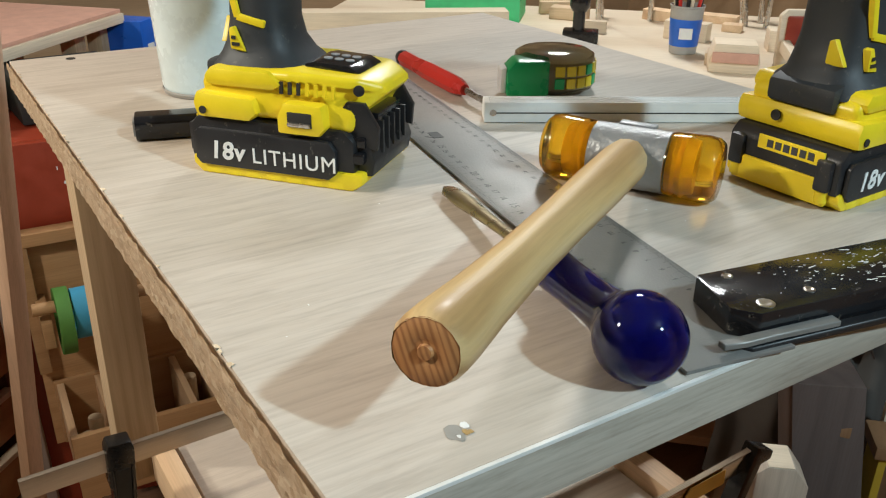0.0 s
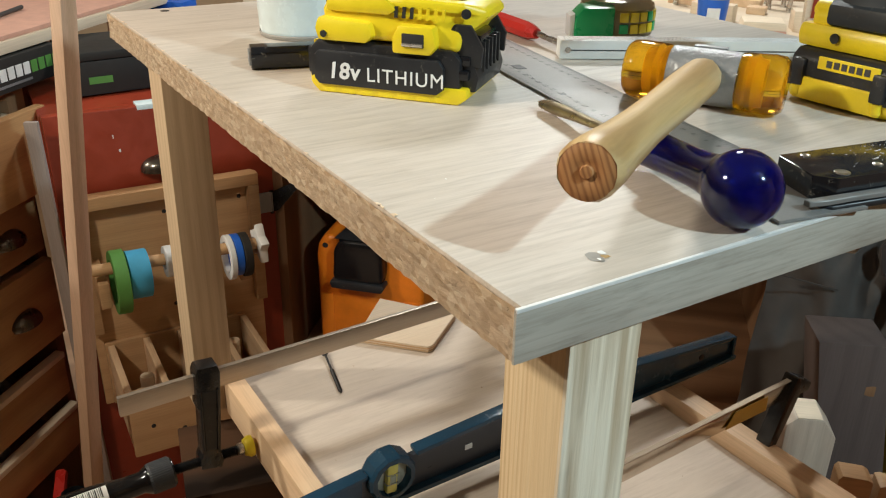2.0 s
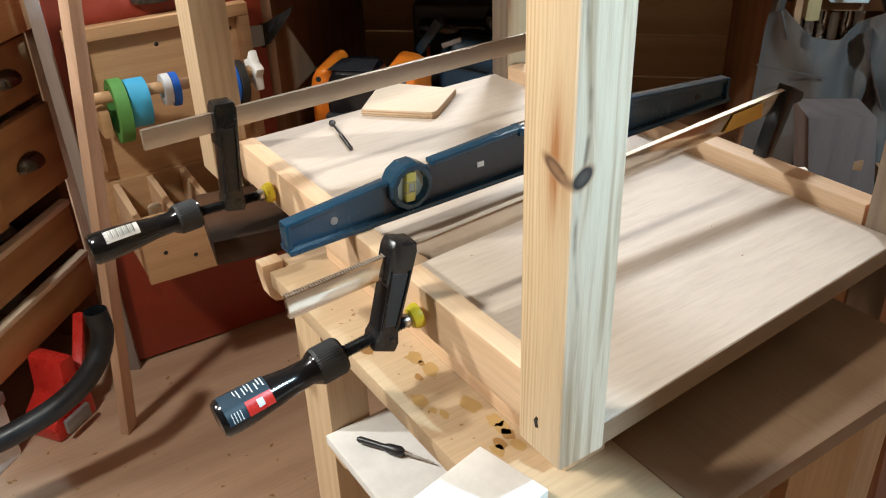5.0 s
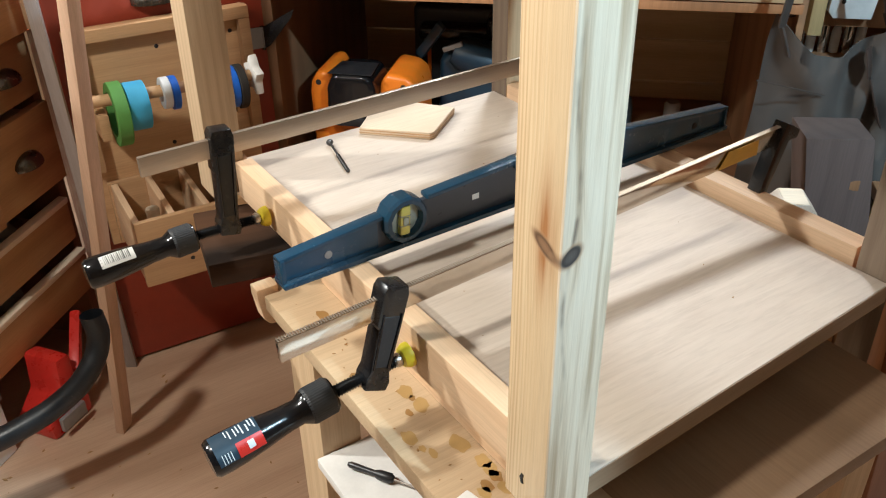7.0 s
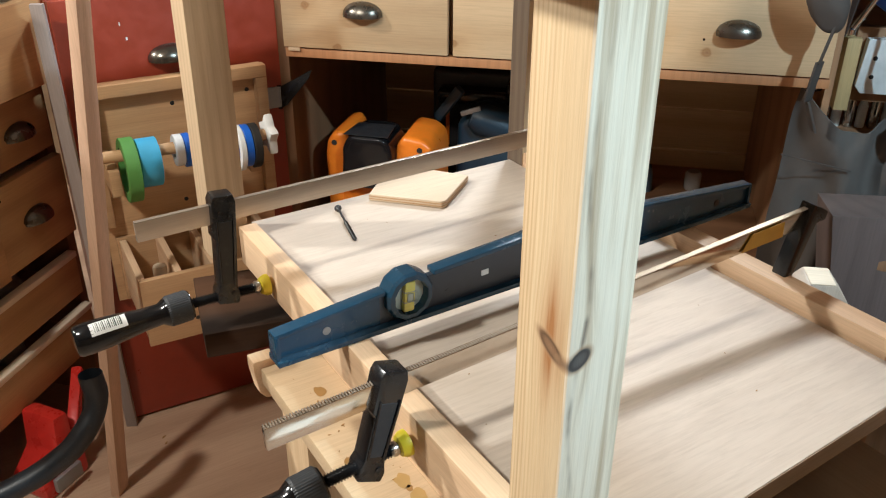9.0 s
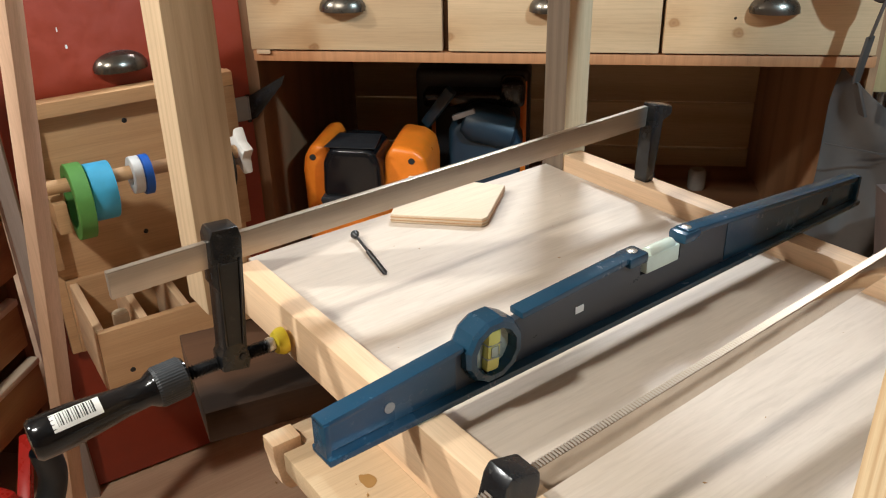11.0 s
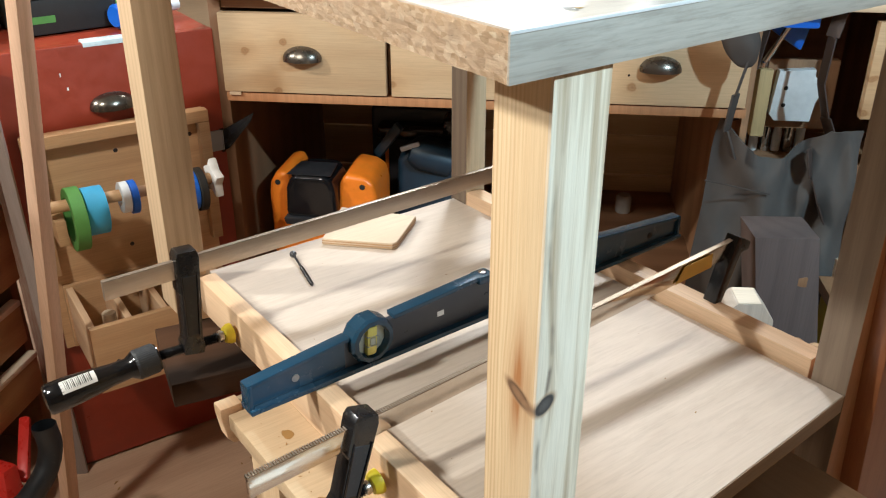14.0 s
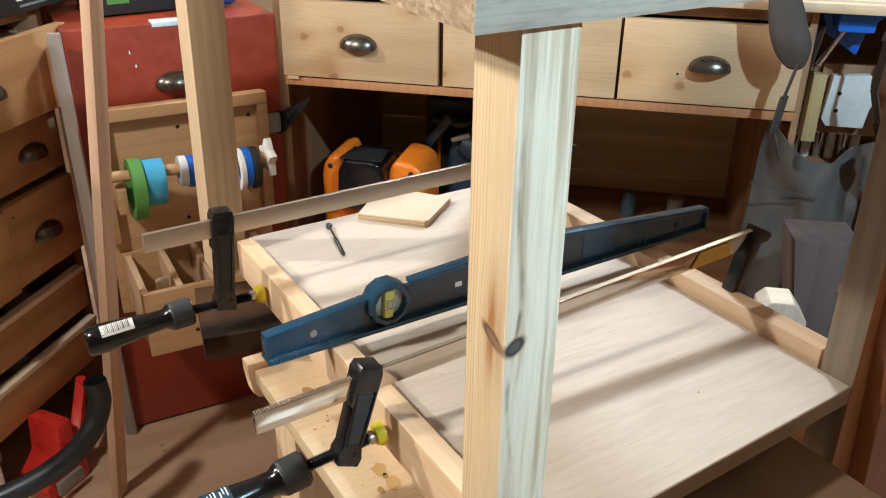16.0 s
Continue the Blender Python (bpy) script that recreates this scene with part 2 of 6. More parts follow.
RIBBED = wood("ribbed_pine", (0.58, 0.43, 0.27), (0.37, 0.25, 0.14), "z", rings=250, contrast=0.30, wobble=2.0)
GREYPINE = wood("greyed_pine", (0.62, 0.53, 0.43), (0.42, 0.34, 0.26), "z", rings=120, contrast=0.3, stain=0.6)
# dark grey-brown standing in for shade on the right legs' -x faces
LEGSHADE = wood("shaded_leg_side", (0.28, 0.215, 0.155), (0.18, 0.13, 0.09), "z", rings=200, contrast=0.5)
WALLWOOD = wood("wall_boards", (0.40, 0.27, 0.155), (0.24, 0.15, 0.075), "x", rings=24, contrast=0.4, stain=0.6)
BURNT = wood("dark_block", (0.085, 0.042, 0.022), (0.025, 0.016, 0.011), "x", rings=30, contrast=0.9, stain=0.9, rough=0.95)
BURNT.node_tree.nodes["Principled BSDF"].inputs["Specular IOR Level"].default_value = 0.12
SLAT = wood("pinkish_slat", (0.62, 0.42, 0.29), (0.44, 0.27, 0.16), "z", rings=50, contrast=0.45)
GREYSLAT = wood("greyed_slat", (0.37, 0.31, 0.28), (0.26, 0.20, 0.165), "z", rings=50, contrast=0.45)
GLUE = plastic("dry_glue", (0.46, 0.30, 0.11), 0.45)
GLUE_DARK = plastic("dark_glue", (0.34, 0.19, 0.06), 0.45)
GREYPOST = wood("brown_block", (0.15, 0.115, 0.105), (0.09, 0.068, 0.06), "z", rings=60, contrast=0.3)
VARNISHED = wood("varnished_post", (0.36, 0.13, 0.045), (0.23, 0.075, 0.025), "z", rings=30, contrast=0.5, varnish=0.5)
ASH = wood("ash_handle", (0.62, 0.44, 0.21), (0.40, 0.235, 0.09), "x", rings=190, contrast=0.8, rough=0.42, varnish=0.1, stain=0.2, wobble=1.2)
ASH_END = wood("ash_end_grain", (0.55, 0.27, 0.10), (0.28, 0.11, 0.04), "y", rings=1100, contrast=0.7, rough=0.5)
LAM = laminate("pale_oak_laminate", (0.57, 0.50, 0.43), (0.38, 0.31, 0.25), 0.9, 0.50)
LAM_EDGE = laminate("grey_oak_edging", (0.47, 0.43, 0.365), (0.26, 0.22, 0.175), 1.5)
YELLOWPINE = wood("yellow_pine", (0.66, 0.47, 0.22), (0.48, 0.31, 0.12), "z", rings=90, contrast=0.25)
LAM_SHELF = laminate("pale_beech_laminate", (0.64, 0.56, 0.475), (0.49, 0.41, 0.33), 0.55)
CHIP = chipboard("chipboard_edge")
YELLOW = plastic("yellow_plastic", (0.88, 0.67, 0.012), 0.38, grain=0.1, dust=0.12)
BLACK = plastic("black_plastic", (0.018, 0.018, 0.02), 0.38, dust=0.25)
RUBBER = plastic("grey_rubber", (0.024, 0.027, 0.031), 0.58, dust=0.15)
HOSE = plastic("black_hose", (0.010, 0.012, 0.015), 0.42, dust=0.1)
HANDLEBLACK = plastic("lacquered_black", (0.006, 0.006, 0.007), 0.14)
SLEEVE = plastic("mottled_cast_metal", (0.36, 0.365, 0.37), 0.46, speck=0.6, metallic=0.6, grain=2.6, scale=300)
TEETH = brushed("bright_notches", (0.50, 0.44, 0.37), 0.42)
RACKWOOD = wood("rack_pine", (0.56, 0.35, 0.18), (0.40, 0.23, 0.10), "x", rings=60, contrast=0.25)
GLOSSBLACK = plastic("gloss_black", (0.012, 0.012, 0.014), 0.12, speck=0.35)
BLACKIRON = plastic("black_iron", (0.011, 0.011, 0.012), 0.22, dust=0.1)
STEEL = plastic("steel", (0.60, 0.57, 0.53), 0.26, metallic=1.0)
BARSTEEL = brushed("drawn_steel_bar", (0.62, 0.54, 0.45), 0.40)
BRIGHTBAR = plastic("polished_steel_bar", (0.66, 0.60, 0.53), 0.10, metallic=1.0, grain=0.02)
RULESTEEL = plastic("brushed_aluminium", (0.25, 0.24, 0.225), 0.48, metallic=0.35, grain=0.5)
CHROME = plastic("chrome", (0.75, 0.75, 0.74), 0.12, metallic=1.0)
CASTMETAL = plastic("grey_cast_metal", (0.34, 0.35, 0.36), 0.48, metallic=0.6, grain=0.9, scale=450, dust=0.3)
BRASSY = plastic("aged_brass", (0.16, 0.14, 0.115), 0.26, metallic=0.9)
TARNISH = plastic("tarnished_steel", (0.42, 0.34, 0.20), 0.3, metallic=0.9)
AMBER = glassy("amber_acetate", (1.0, 0.55, 0.02), 0.08)
AMBERCORE = plastic("amber_core", (1.0, 0.68, 0.05), 0.3)
BLUECORE = plastic("blue_core", (0.012, 0.03, 0.26), 0.3)
VIALCARD = plastic("vial_card", (0.42, 0.46, 0.40), 0.3)
VIALYELLOW = plastic("vial_yellow", (0.72, 0.66, 0.16), 0.15)
VIALPALE = plastic("vial_pale", (0.62, 0.68, 0.58), 0.15)
PINK = plastic("pink_felt", (0.62, 0.35, 0.26), 0.9)
STAMP = plastic("dark_print", (0.05, 0.05, 0.05), 0.5)
BAG = plastic("clear_bag", (0.40, 0.385, 0.36), 0.16)
POUCH = plastic("dark_leather_pouch", (0.065, 0.054, 0.047), 0.7, grain=0.6)
BLUEGLASS = glassy("blue_acetate", (0.03, 0.06, 0.45), 0.05)
SMOKE = glassy("smoky_clear_plastic", (0.72, 0.66, 0.48), 0.12)
LEVELBLUE = plastic("blue_enamel", (0.016, 0.052, 0.092), 0.2, dust=0.10)
LEVELWEB = plastic("dark_web", (0.035, 0.042, 0.055), 0.35)
RED = plastic("red_paint", (0.28, 0.038, 0.015), 0.36, dust=0.03)
REDPLASTIC = plastic("red_plastic", (0.62, 0.03, 0.02), 0.3)
ORANGE = plastic("orange_plastic", (0.80, 0.20, 0.01), 0.35)
BLUEPLASTIC = plastic("blue_plastic", (0.02, 0.13, 0.62), 0.35)
DULLBLUE = plastic("dull_blue_plastic", (0.10, 0.16, 0.22), 0.3)
DARKBLUE = plastic("dark_blue_plastic", (0.014, 0.034, 0.055), 0.45)
GREEN = plastic("green_tape", (0.11, 0.30, 0.06), 0.6)
GREENPLASTIC = plastic("green_plastic", (0.02, 0.36, 0.12), 0.3)
BRIGHTGREEN = plastic("green_box", (0.10, 0.62, 0.25), 0.5)
SKYTAPE = plastic("blue_tape", (0.08, 0.42, 0.70), 0.55)
WHITE = plastic("white_plastic", (0.80, 0.82, 0.82), 0.4)
CUPBLUE = plastic("pale_blue_enamel", (0.70, 0.80, 0.82), 0.25)
THREAD = plastic("pale_thread", (0.34, 0.32, 0.29), 0.8)
WHITECARD = plastic("white_label", (0.82, 0.82, 0.80), 0.5)
APRON = plastic("grey_canvas", (0.105, 0.092, 0.082), 0.9, grain=0.8, scale=1500)
COIL = plastic("tape_coil", (0.55, 0.47, 0.33), 0.5)
AMBERCARD = plastic("amber_paper", (0.62, 0.38, 0.06), 0.5)
YELLOWPLASTIC = plastic("yellow_pad", (0.80, 0.62, 0.02), 0.4)
MUSTARD = plastic("mustard_paint", (0.56, 0.36, 0.03), 0.55, grain=0.3)
DARKSTRAP = plastic("dark_strap", (0.060, 0.040, 0.032), 0.7, grain=0.6)
PAINTWHITE = plastic("white_paint", (0.78, 0.77, 0.74), 0.5)
DARK = plastic("dark_stuff", (0.02, 0.018, 0.016), 0.7)
PLASTER = plastic("plaster", (0.42, 0.38, 0.33), 0.9, scale=120)


# ---------------------------------------------------------------- shapes
def box(bm, x0, x1, y0, y1, z0, z1, bevel=0.0, seg=2):
    v = [bm.verts.new(p) for p in ((x0, y0, z0), (x1, y0, z0), (x1, y1, z0), (x0, y1, z0), (x0, y0, z1), (x1, y0, z1), (x1, y1, z1), (x0, y1, z1))]
    f = [bm.faces.new([v[i] for i in q]) for q in ((3, 2, 1, 0), (4, 5, 6, 7), (0, 1, 5, 4), (1, 2, 6, 5), (2, 3, 7, 6), (3, 0, 4, 7))]
    if bevel:
        es = list({e for q in f for e in q.edges})
        bmesh.ops.bevel(bm, geom=es, offset=bevel, segments=seg, affect="EDGES", profile=0.6)
    return bm


def prism(bm, pts, d0, d1, m=None, bevel=0.0, seg=2):
    """A polygon in x and z, pushed from y = d0 to y = d1, then moved by m."""
    m = m or Matrix()
    a = [bm.verts.new(m @ Vector((x, d0, z))) for x, z in pts]
    b = [bm.verts.new(m @ Vector((x, d1, z))) for x, z in pts]
    fs = [bm.faces.new(a), bm.faces.new(b[::-1])]
    n = len(pts)
    for i in range(n):
        fs.append(bm.faces.new((a[i], b[i], b[(i + 1) % n], a[(i + 1) % n])))
    bmesh.ops.recalc_face_normals(bm, faces=fs)
    if bevel:
        es = list({e for q in fs for e in q.edges})
        bmesh.ops.bevel(bm, geom=es, offset=bevel, segments=seg, affect="EDGES", profile=0.6)
    return bm


def lathe(bm, profile, m=None, seg=24, cap=True):
    """Turned shape: (radius, z) pairs about z, moved by m."""
    m = m or Matrix()
    rings = []
    for r, z in profile:
        rings.append([bm.verts.new(m @ Vector((r * math.cos(2 * math.pi * i / seg), r * math.sin(2 * math.pi * i / seg), z))) for i in range(seg)])
    fs = []
    for a, b in zip(rings, rings[1:]):
        for i in range(seg):
            fs.append(bm.faces.new((a[i], a[(i + 1) % seg], b[(i + 1) % seg], b[i])))
    if cap:
        fs.append(bm.faces.new(rings[0][::-1]))
        fs.append(bm.faces.new(rings[-1]))
    bmesh.ops.recalc_face_normals(bm, faces=fs)
    return bm


def aim(p0, p1):
    """The pose at p0 whose z points to p1."""
    d = Vector(p1) - Vector(p0)
    return Matrix.Translation(p0) @ d.to_track_quat("Z", "Y").to_matrix().to_4x4()


def rod(bm, p0, p1, r0, r1=None, seg=16):
    n = (Vector(p1) - Vector(p0)).length
    return lathe(bm, [(r0, 0), (r0 if r1 is None else r1, n)], aim(p0, p1), seg)


def beam(bm, p0, p1, w, d, bevel=0.001, twist=0):
    """A straight bar of w by d from p0 to p1."""
    n = (Vector(p1) - Vector(p0)).length
    sub = bmesh.new()
    box(sub, -w / 2, w / 2, -d / 2, d / 2, 0, n, bevel)
    m = aim(p0, p1) @ pose(0, 0, 0, 0, 0, twist)
    me = bpy.data.meshes.new("bar")
    sub.to_mesh(me)
    sub.free()
    me.transform(m)
    bm.from_mesh(me)
    bpy.data.meshes.remove(me)
    return bm


def part(name, bm, material, parent=None, label="", smooth=0.7):
    """One mesh object from a bmesh, under a thing or a part."""
    me = bpy.data.meshes.new(name)
    bm.to_mesh(me)
    bm.free()
    me.materials.append(material)
    if smooth:
        me.shade_smooth()
        me.set_sharp_from_angle(angle=smooth)
    ob = new(name, me)
    if parent:
        ob.parent = parent
    if label:
        ob["label"] = label
    return ob


def thing(name, m, label, category, group="", kind=""):
    ob = new(name)
    ob.matrix_world = m
    ob.empty_display_size = 0.02
    return tagged(ob, label, category, group, kind)


def B():
    return bmesh.new()


def cube(name, material, parent, x0, x1, y0, y1, z0, z1, bevel=0.001, label=""):
    return part(name, box(B(), x0, x1, y0, y1, z0, z1, bevel), material, parent, label)


def setting(ob, label, category):
    return tagged(ob, label, category, "", "structure")


def text_part(name, body, size, m, material, parent, depth=0.0003, spacing=1.0, shear=0.0, bold=0.0):
    cu = bpy.data.curves.new(name, "FONT")
    cu.body, cu.size, cu.extrude, cu.space_character, cu.shear = body, size, depth, spacing, shear
    cu.align_x, cu.align_y = "LEFT", "BOTTOM"
    cu.offset = bold
    tmp = new(name, cu)
    dg = bpy.context.evaluated_depsgraph_get()
    me = bpy.data.meshes.new_from_object(tmp.evaluated_get(dg))
    bpy.data.objects.remove(tmp)
    me.transform(m)
    me.materials.clear()
    me.materials.append(material)
    ob = new(name, me)
    ob.parent = parent
    return ob


# ---------------------------------------------------------------- room
def room():
    x0, x1, y0, y1 = -2.6, 2.6, -2.6, 2.6
    setting(part("floor", box(B(), x0, x1, y0, y1, FLOOR - 0.05, FLOOR), FLOORWOOD), "worn brown wooden workshop floor", "floor")
    setting(part("ceiling", box(B(), x0, x1, y0, y1, CEIL, CEIL + 0.05), PLASTER), "plain ceiling over the workshop", "ceiling")
    for n, b in (("wall_north", (x0, x1, y1, y1 + .1)), ("wall_south", (x0, x1, y0 - .1, y0)), ("wall_west", (x0 - .1, x0, y0 - .1, y1 + .1)), ("wall_east", (x1, x1 + .1, y0 - .1, y1 + .1))):
        setting(part(n, box(B(), *b, FLOOR - 0.05, CEIL), WALLWOOD), "boarded workshop wall", "wall")

    # out-of-view pier, added only to keep the key lamp off the right side
    setting(part("wall_partition", box(B(), 0.325, 0.585, -0.56, -0.45, FLOOR, 1.55), WALLWOOD), "added unseen pier that blocks the key lamp", "wall")


room()

# ---------------------------------------------------------------- table under construction
ZT = 1.16
TW, TD = 0.482, 0.632
LEG = 0.037
ZS, ZR = 0.757, 0.777


def blot(bm, x, y, z, r, seed):
    """A flat stain with an uneven outline."""
    pts = []
    for i in range(22):
        a = 2 * math.pi * i / 22
        k = r * (1 + .42 * noise.noise(Vector((math.cos(a) * 1.3 + seed, math.sin(a) * 1.3, seed * 2.1))))
        pts.append(bm.verts.new((x + k * math.cos(a) * .8, y + k * math.sin(a) * 1.15, z)))
    bm.faces.new(pts)
    return bm


def bar_leg(parent, foot, head, z0=0.757, wx=LEG, wy=LEG):
    """A square leg from its near left foot corner to its near left head corner."""
    h = ZT - 0.0228
    bm = box(B(), 0, wx, 0, wy, 0, 1, 0)
    for v in bm.verts:
        k = v.co.z
        v.co = Vector((foot[0] + (head[0] - foot[0]) * k + v.co.x, foot[1] + (head[1] - foot[1]) * k + v.co.y, z0 + (h - z0) * k))
    es = [e for e in bm.edges]
    bmesh.ops.bevel(bm, geom=es, offset=0.002, segments=2, affect="EDGES", profile=0.6)
    return part("leg", bm, PINE_Z, parent)


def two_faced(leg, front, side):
    """One wood on a leg, with shade painted as a darker face towards -x."""
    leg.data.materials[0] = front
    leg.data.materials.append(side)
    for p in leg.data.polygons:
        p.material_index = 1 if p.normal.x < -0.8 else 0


def knotty_pine():
    """Upright pine whose straight rings part round a slanting knot on one face and a small round one on the next."""
    m, nt, bsdf = shader("knotty_pine")
    L = nt.links.new
    tc = nt.nodes.new("ShaderNodeTexCoord")
    sep = nt.nodes.new("ShaderNodeSeparateXYZ")
    L(tc.outputs["Object"], sep.inputs[0])
    X, Y, Z = sep.outputs

    def op(kind, a, b=None, c=None):
        n = nt.nodes.new("ShaderNodeMath")
        n.operation = kind
        for slot, v in ((0, a), (1, b), (2, c)):
            if v is None:
                continue
            if isinstance(v, (int, float)):
                n.inputs[slot].default_value = v
            else:
                L(v, n.inputs[slot])
        return n.outputs[0]

    def ellipse(c, axis_a, axis_b, ra, rb, depth):
        """1 at the rim of an ellipse that lies on one face and fades inwards."""
        n = nt.nodes.new("ShaderNodeVectorMath")
        n.operation = "SUBTRACT"
        L(tc.outputs["Object"], n.inputs[0])
        n.inputs[1].default_value = c
        total = None
        other = Vector(axis_a).cross(Vector(axis_b))
        for ax, r in ((axis_a, ra), (axis_b, rb), (other, depth)):
            dn = nt.nodes.new("ShaderNodeVectorMath")
            dn.operation = "DOT_PRODUCT"
            L(n.outputs[0], dn.inputs[0])
            dn.inputs[1].default_value = tuple(ax)
            q = op("POWER", op("ABSOLUTE", op("DIVIDE", dn.outputs["Value"], r)), 2.0)
            total = q if total is None else op("ADD", total, q)
        return op("SQRT", total)

    slow = nd(nt, "ShaderNodeTexNoise", Scale=7.0, Detail=2.0)
    mp = nd(nt, "ShaderNodeMapping", Scale=(1.0, 1.0, 0.22))
    L(tc.outputs["Object"], mp.inputs[0])
    L(mp.outputs[0], slow.inputs["Vector"])
    u = op("SUBTRACT", X, op("MULTIPLY", Y, 1.0))
    left_dir, left_across = (0.0, -0.88, -0.475), (0.0, 0.475, -0.88)
    k1 = ellipse((0.0295, 0.0165, 0.9605), left_dir, left_across, 0.0100, 0.0040, 0.010)
    k2 = ellipse((0.0355, 0.0035, 0.959), (0.80, 0.0, 0.60), (-0.60, 0.0, 0.80), 0.0066, 0.0044, 0.010)
    w1 = ellipse((0.0295, 0.0155, 0.9605), (0, 1, 0), (0, 0, 1), 0.011, 0.034, 0.014)
    w2 = ellipse((0.0355, 0.0035, 0.959), (1, 0, 0), (0, 0, 1), 0.011, 0.034, 0.014)
    for w, u0 in ((w1, 0.0140), (w2, 0.0320)):
        g = op("EXPONENT", op("MULTIPLY", op("POWER", w, 2.0), -1.0))
        u = op("SUBTRACT", u, op("MULTIPLY", op("MULTIPLY", op("SUBTRACT", u, u0), g), 0.80))
    u = op("ADD", u, op("MULTIPLY", slow.outputs["Fac"], 0.016))
    jit = nd(nt, "ShaderNodeTexNoise", Scale=95.0, Detail=3.0, Roughness=0.6)
    mpj = nd(nt, "ShaderNodeMapping", Scale=(1.0, 1.0, 0.05))
    L(tc.outputs["Object"], mpj.inputs[0])
    L(mpj.outputs[0], jit.inputs["Vector"])
    u = op("ADD", u, op("MULTIPLY", jit.outputs["Fac"], 0.0032))
    # tight late-wood rings towards one corner, calm flat grain over the rest
    flow = nt.nodes.new("ShaderNodeCombineXYZ")
    L(u, flow.inputs[0])
    L(op("MULTIPLY", Z, 0.035), flow.inputs[2])
    broad = nd(nt, "ShaderNodeTexNoise", Scale=135.0, Detail=2.0, Roughness=0.5)
    thin = nd(nt, "ShaderNodeTexNoise", Scale=640.0, Detail=3.0, Roughness=0.6)
    for q in (broad, thin):
        L(flow.outputs[0], q.inputs["Vector"])
    ring = op("POWER", op("MULTIPLY_ADD", op("SINE", op("ADD", op("MULTIPLY", u, 2050.0), op("MULTIPLY", broad.outputs["Fac"], 5.0))), 0.5, 0.5), 1.3)
    front = op("LESS_THAN", Y, 0.0052)
    dense = nd(nt, "ShaderNodeMapRange", **{"From Min": 0.016, "From Max": 0.036, "To Min": 0.06, "To Max": 0.42})
    L(Y, dense.inputs[0])
    dense.clamp = True
    streaks = op("MULTIPLY_ADD", broad.outputs["Fac"], 1.15, op("MULTIPLY", thin.outputs["Fac"], 0.22))
    tone = op("ADD", op("MULTIPLY", ring, dense.outputs[0]), op("MULTIPLY_ADD", streaks, 0.75, -0.33))
    tone_sap = op("MULTIPLY_ADD", streaks, 2.0, -1.10)
    heart = ramp(nt, [(0.0, (0.74, 0.585, 0.37)), (0.35, (0.68, 0.515, 0.305)), (0.70, (0.54, 0.365, 0.20)), (1.0, (0.36, 0.215, 0.105))])
    sap = ramp(nt, [(0.0, (0.83, 0.74, 0.585)), (0.24, (0.79, 0.69, 0.53)), (0.42, (0.64, 0.535, 0.39)), (0.7, (0.50, 0.39, 0.26)), (1.0, (0.38, 0.28, 0.18))])
    L(tone, heart.inputs[0])
    L(tone_sap, sap.inputs[0])
    base = mixc(nt, "MIX", front, heart.outputs[0], sap.outputs[0])
    mp2 = nd(nt, "ShaderNodeMapping", Scale=(1.0, 1.0, 0.03))
    L(tc.outputs["Object"], mp2.inputs[0])
    fib = nd(nt, "ShaderNodeTexNoise", Scale=900.0, Detail=3.0, Roughness=0.7)
    L(mp2.outputs[0], fib.inputs["Vector"])
    rf = ramp(nt, [(0.3, (0.84, 0.82, 0.80)), (0.6, (1.03, 1.03, 1.03))])
    L(fib.outputs["Fac"], rf.inputs[0])
    c = mixc(nt, "MULTIPLY", 0.6, base, rf.outputs[0])
    # resin flush above and below the slanting knot
    rz = nd(nt, "ShaderNodeTexNoise", Scale=150.0, Detail=3.0)
    L(mp2.outputs[0], rz.inputs["Vector"])
    flush = ellipse((0.0295, 0.0170, 0.9640), (0, 1, 0), (0, 0, 1), 0.0090, 0.040, 0.008)
    ff = op("MULTIPLY", op("EXPONENT", op("MULTIPLY", op("POWER", flush, 2.0), -1.4)), op("MULTIPLY_ADD", rz.outputs["Fac"], 2.6, -0.35))
    cl = nt.nodes.new("ShaderNodeClamp")
    L(ff, cl.inputs[0])
    c = mixc(nt, "MIX", cl.outputs[0], c, (0.40, 0.19, 0.07))
    # grey crack that runs up and down from the round knot
    crack_u = op("ABSOLUTE", op("SUBTRACT", op("SUBTRACT", X, 0.0352), op("MULTIPLY", op("SINE", op("MULTIPLY", op("SUBTRACT", Z, 0.959), 48.0)), 0.0030)))
    rc = ramp(nt, [(0.0, (1, 1, 1)), (0.35, (0.7, 0.7, 0.7)), (1.0, (0, 0, 0))])
    L(op("DIVIDE", crack_u, 0.0022), rc.inputs[0])
    reach = op("EXPONENT", op("MULTIPLY", op("POWER", op("DIVIDE", op("SUBTRACT", Z, 0.985), 0.105), 2.0), -1.0))
    patchy = nd(nt, "ShaderNodeTexNoise", Scale=38.0, Detail=2.0)
    L(tc.outputs["Object"], patchy.inputs["Vector"])
    gate = nd(nt, "ShaderNodeMapRange", **{"From Min": 0.40, "From Max": 0.58, "To Min": 0.15, "To Max": 0.95})
    L(patchy.outputs["Fac"], gate.inputs[0])
    cn = op("MULTIPLY", op("MULTIPLY", op("MULTIPLY", rc.outputs[0], reach), front), gate.outputs[0])
    c = mixc(nt, "MIX", cn, c, (0.20, 0.155, 0.12))
    for kd, deep in ((k1, (0.30, 0.175, 0.095)), (k2, (0.115, 0.105, 0.098))):
        rim = tuple(.45 * v for v in deep)
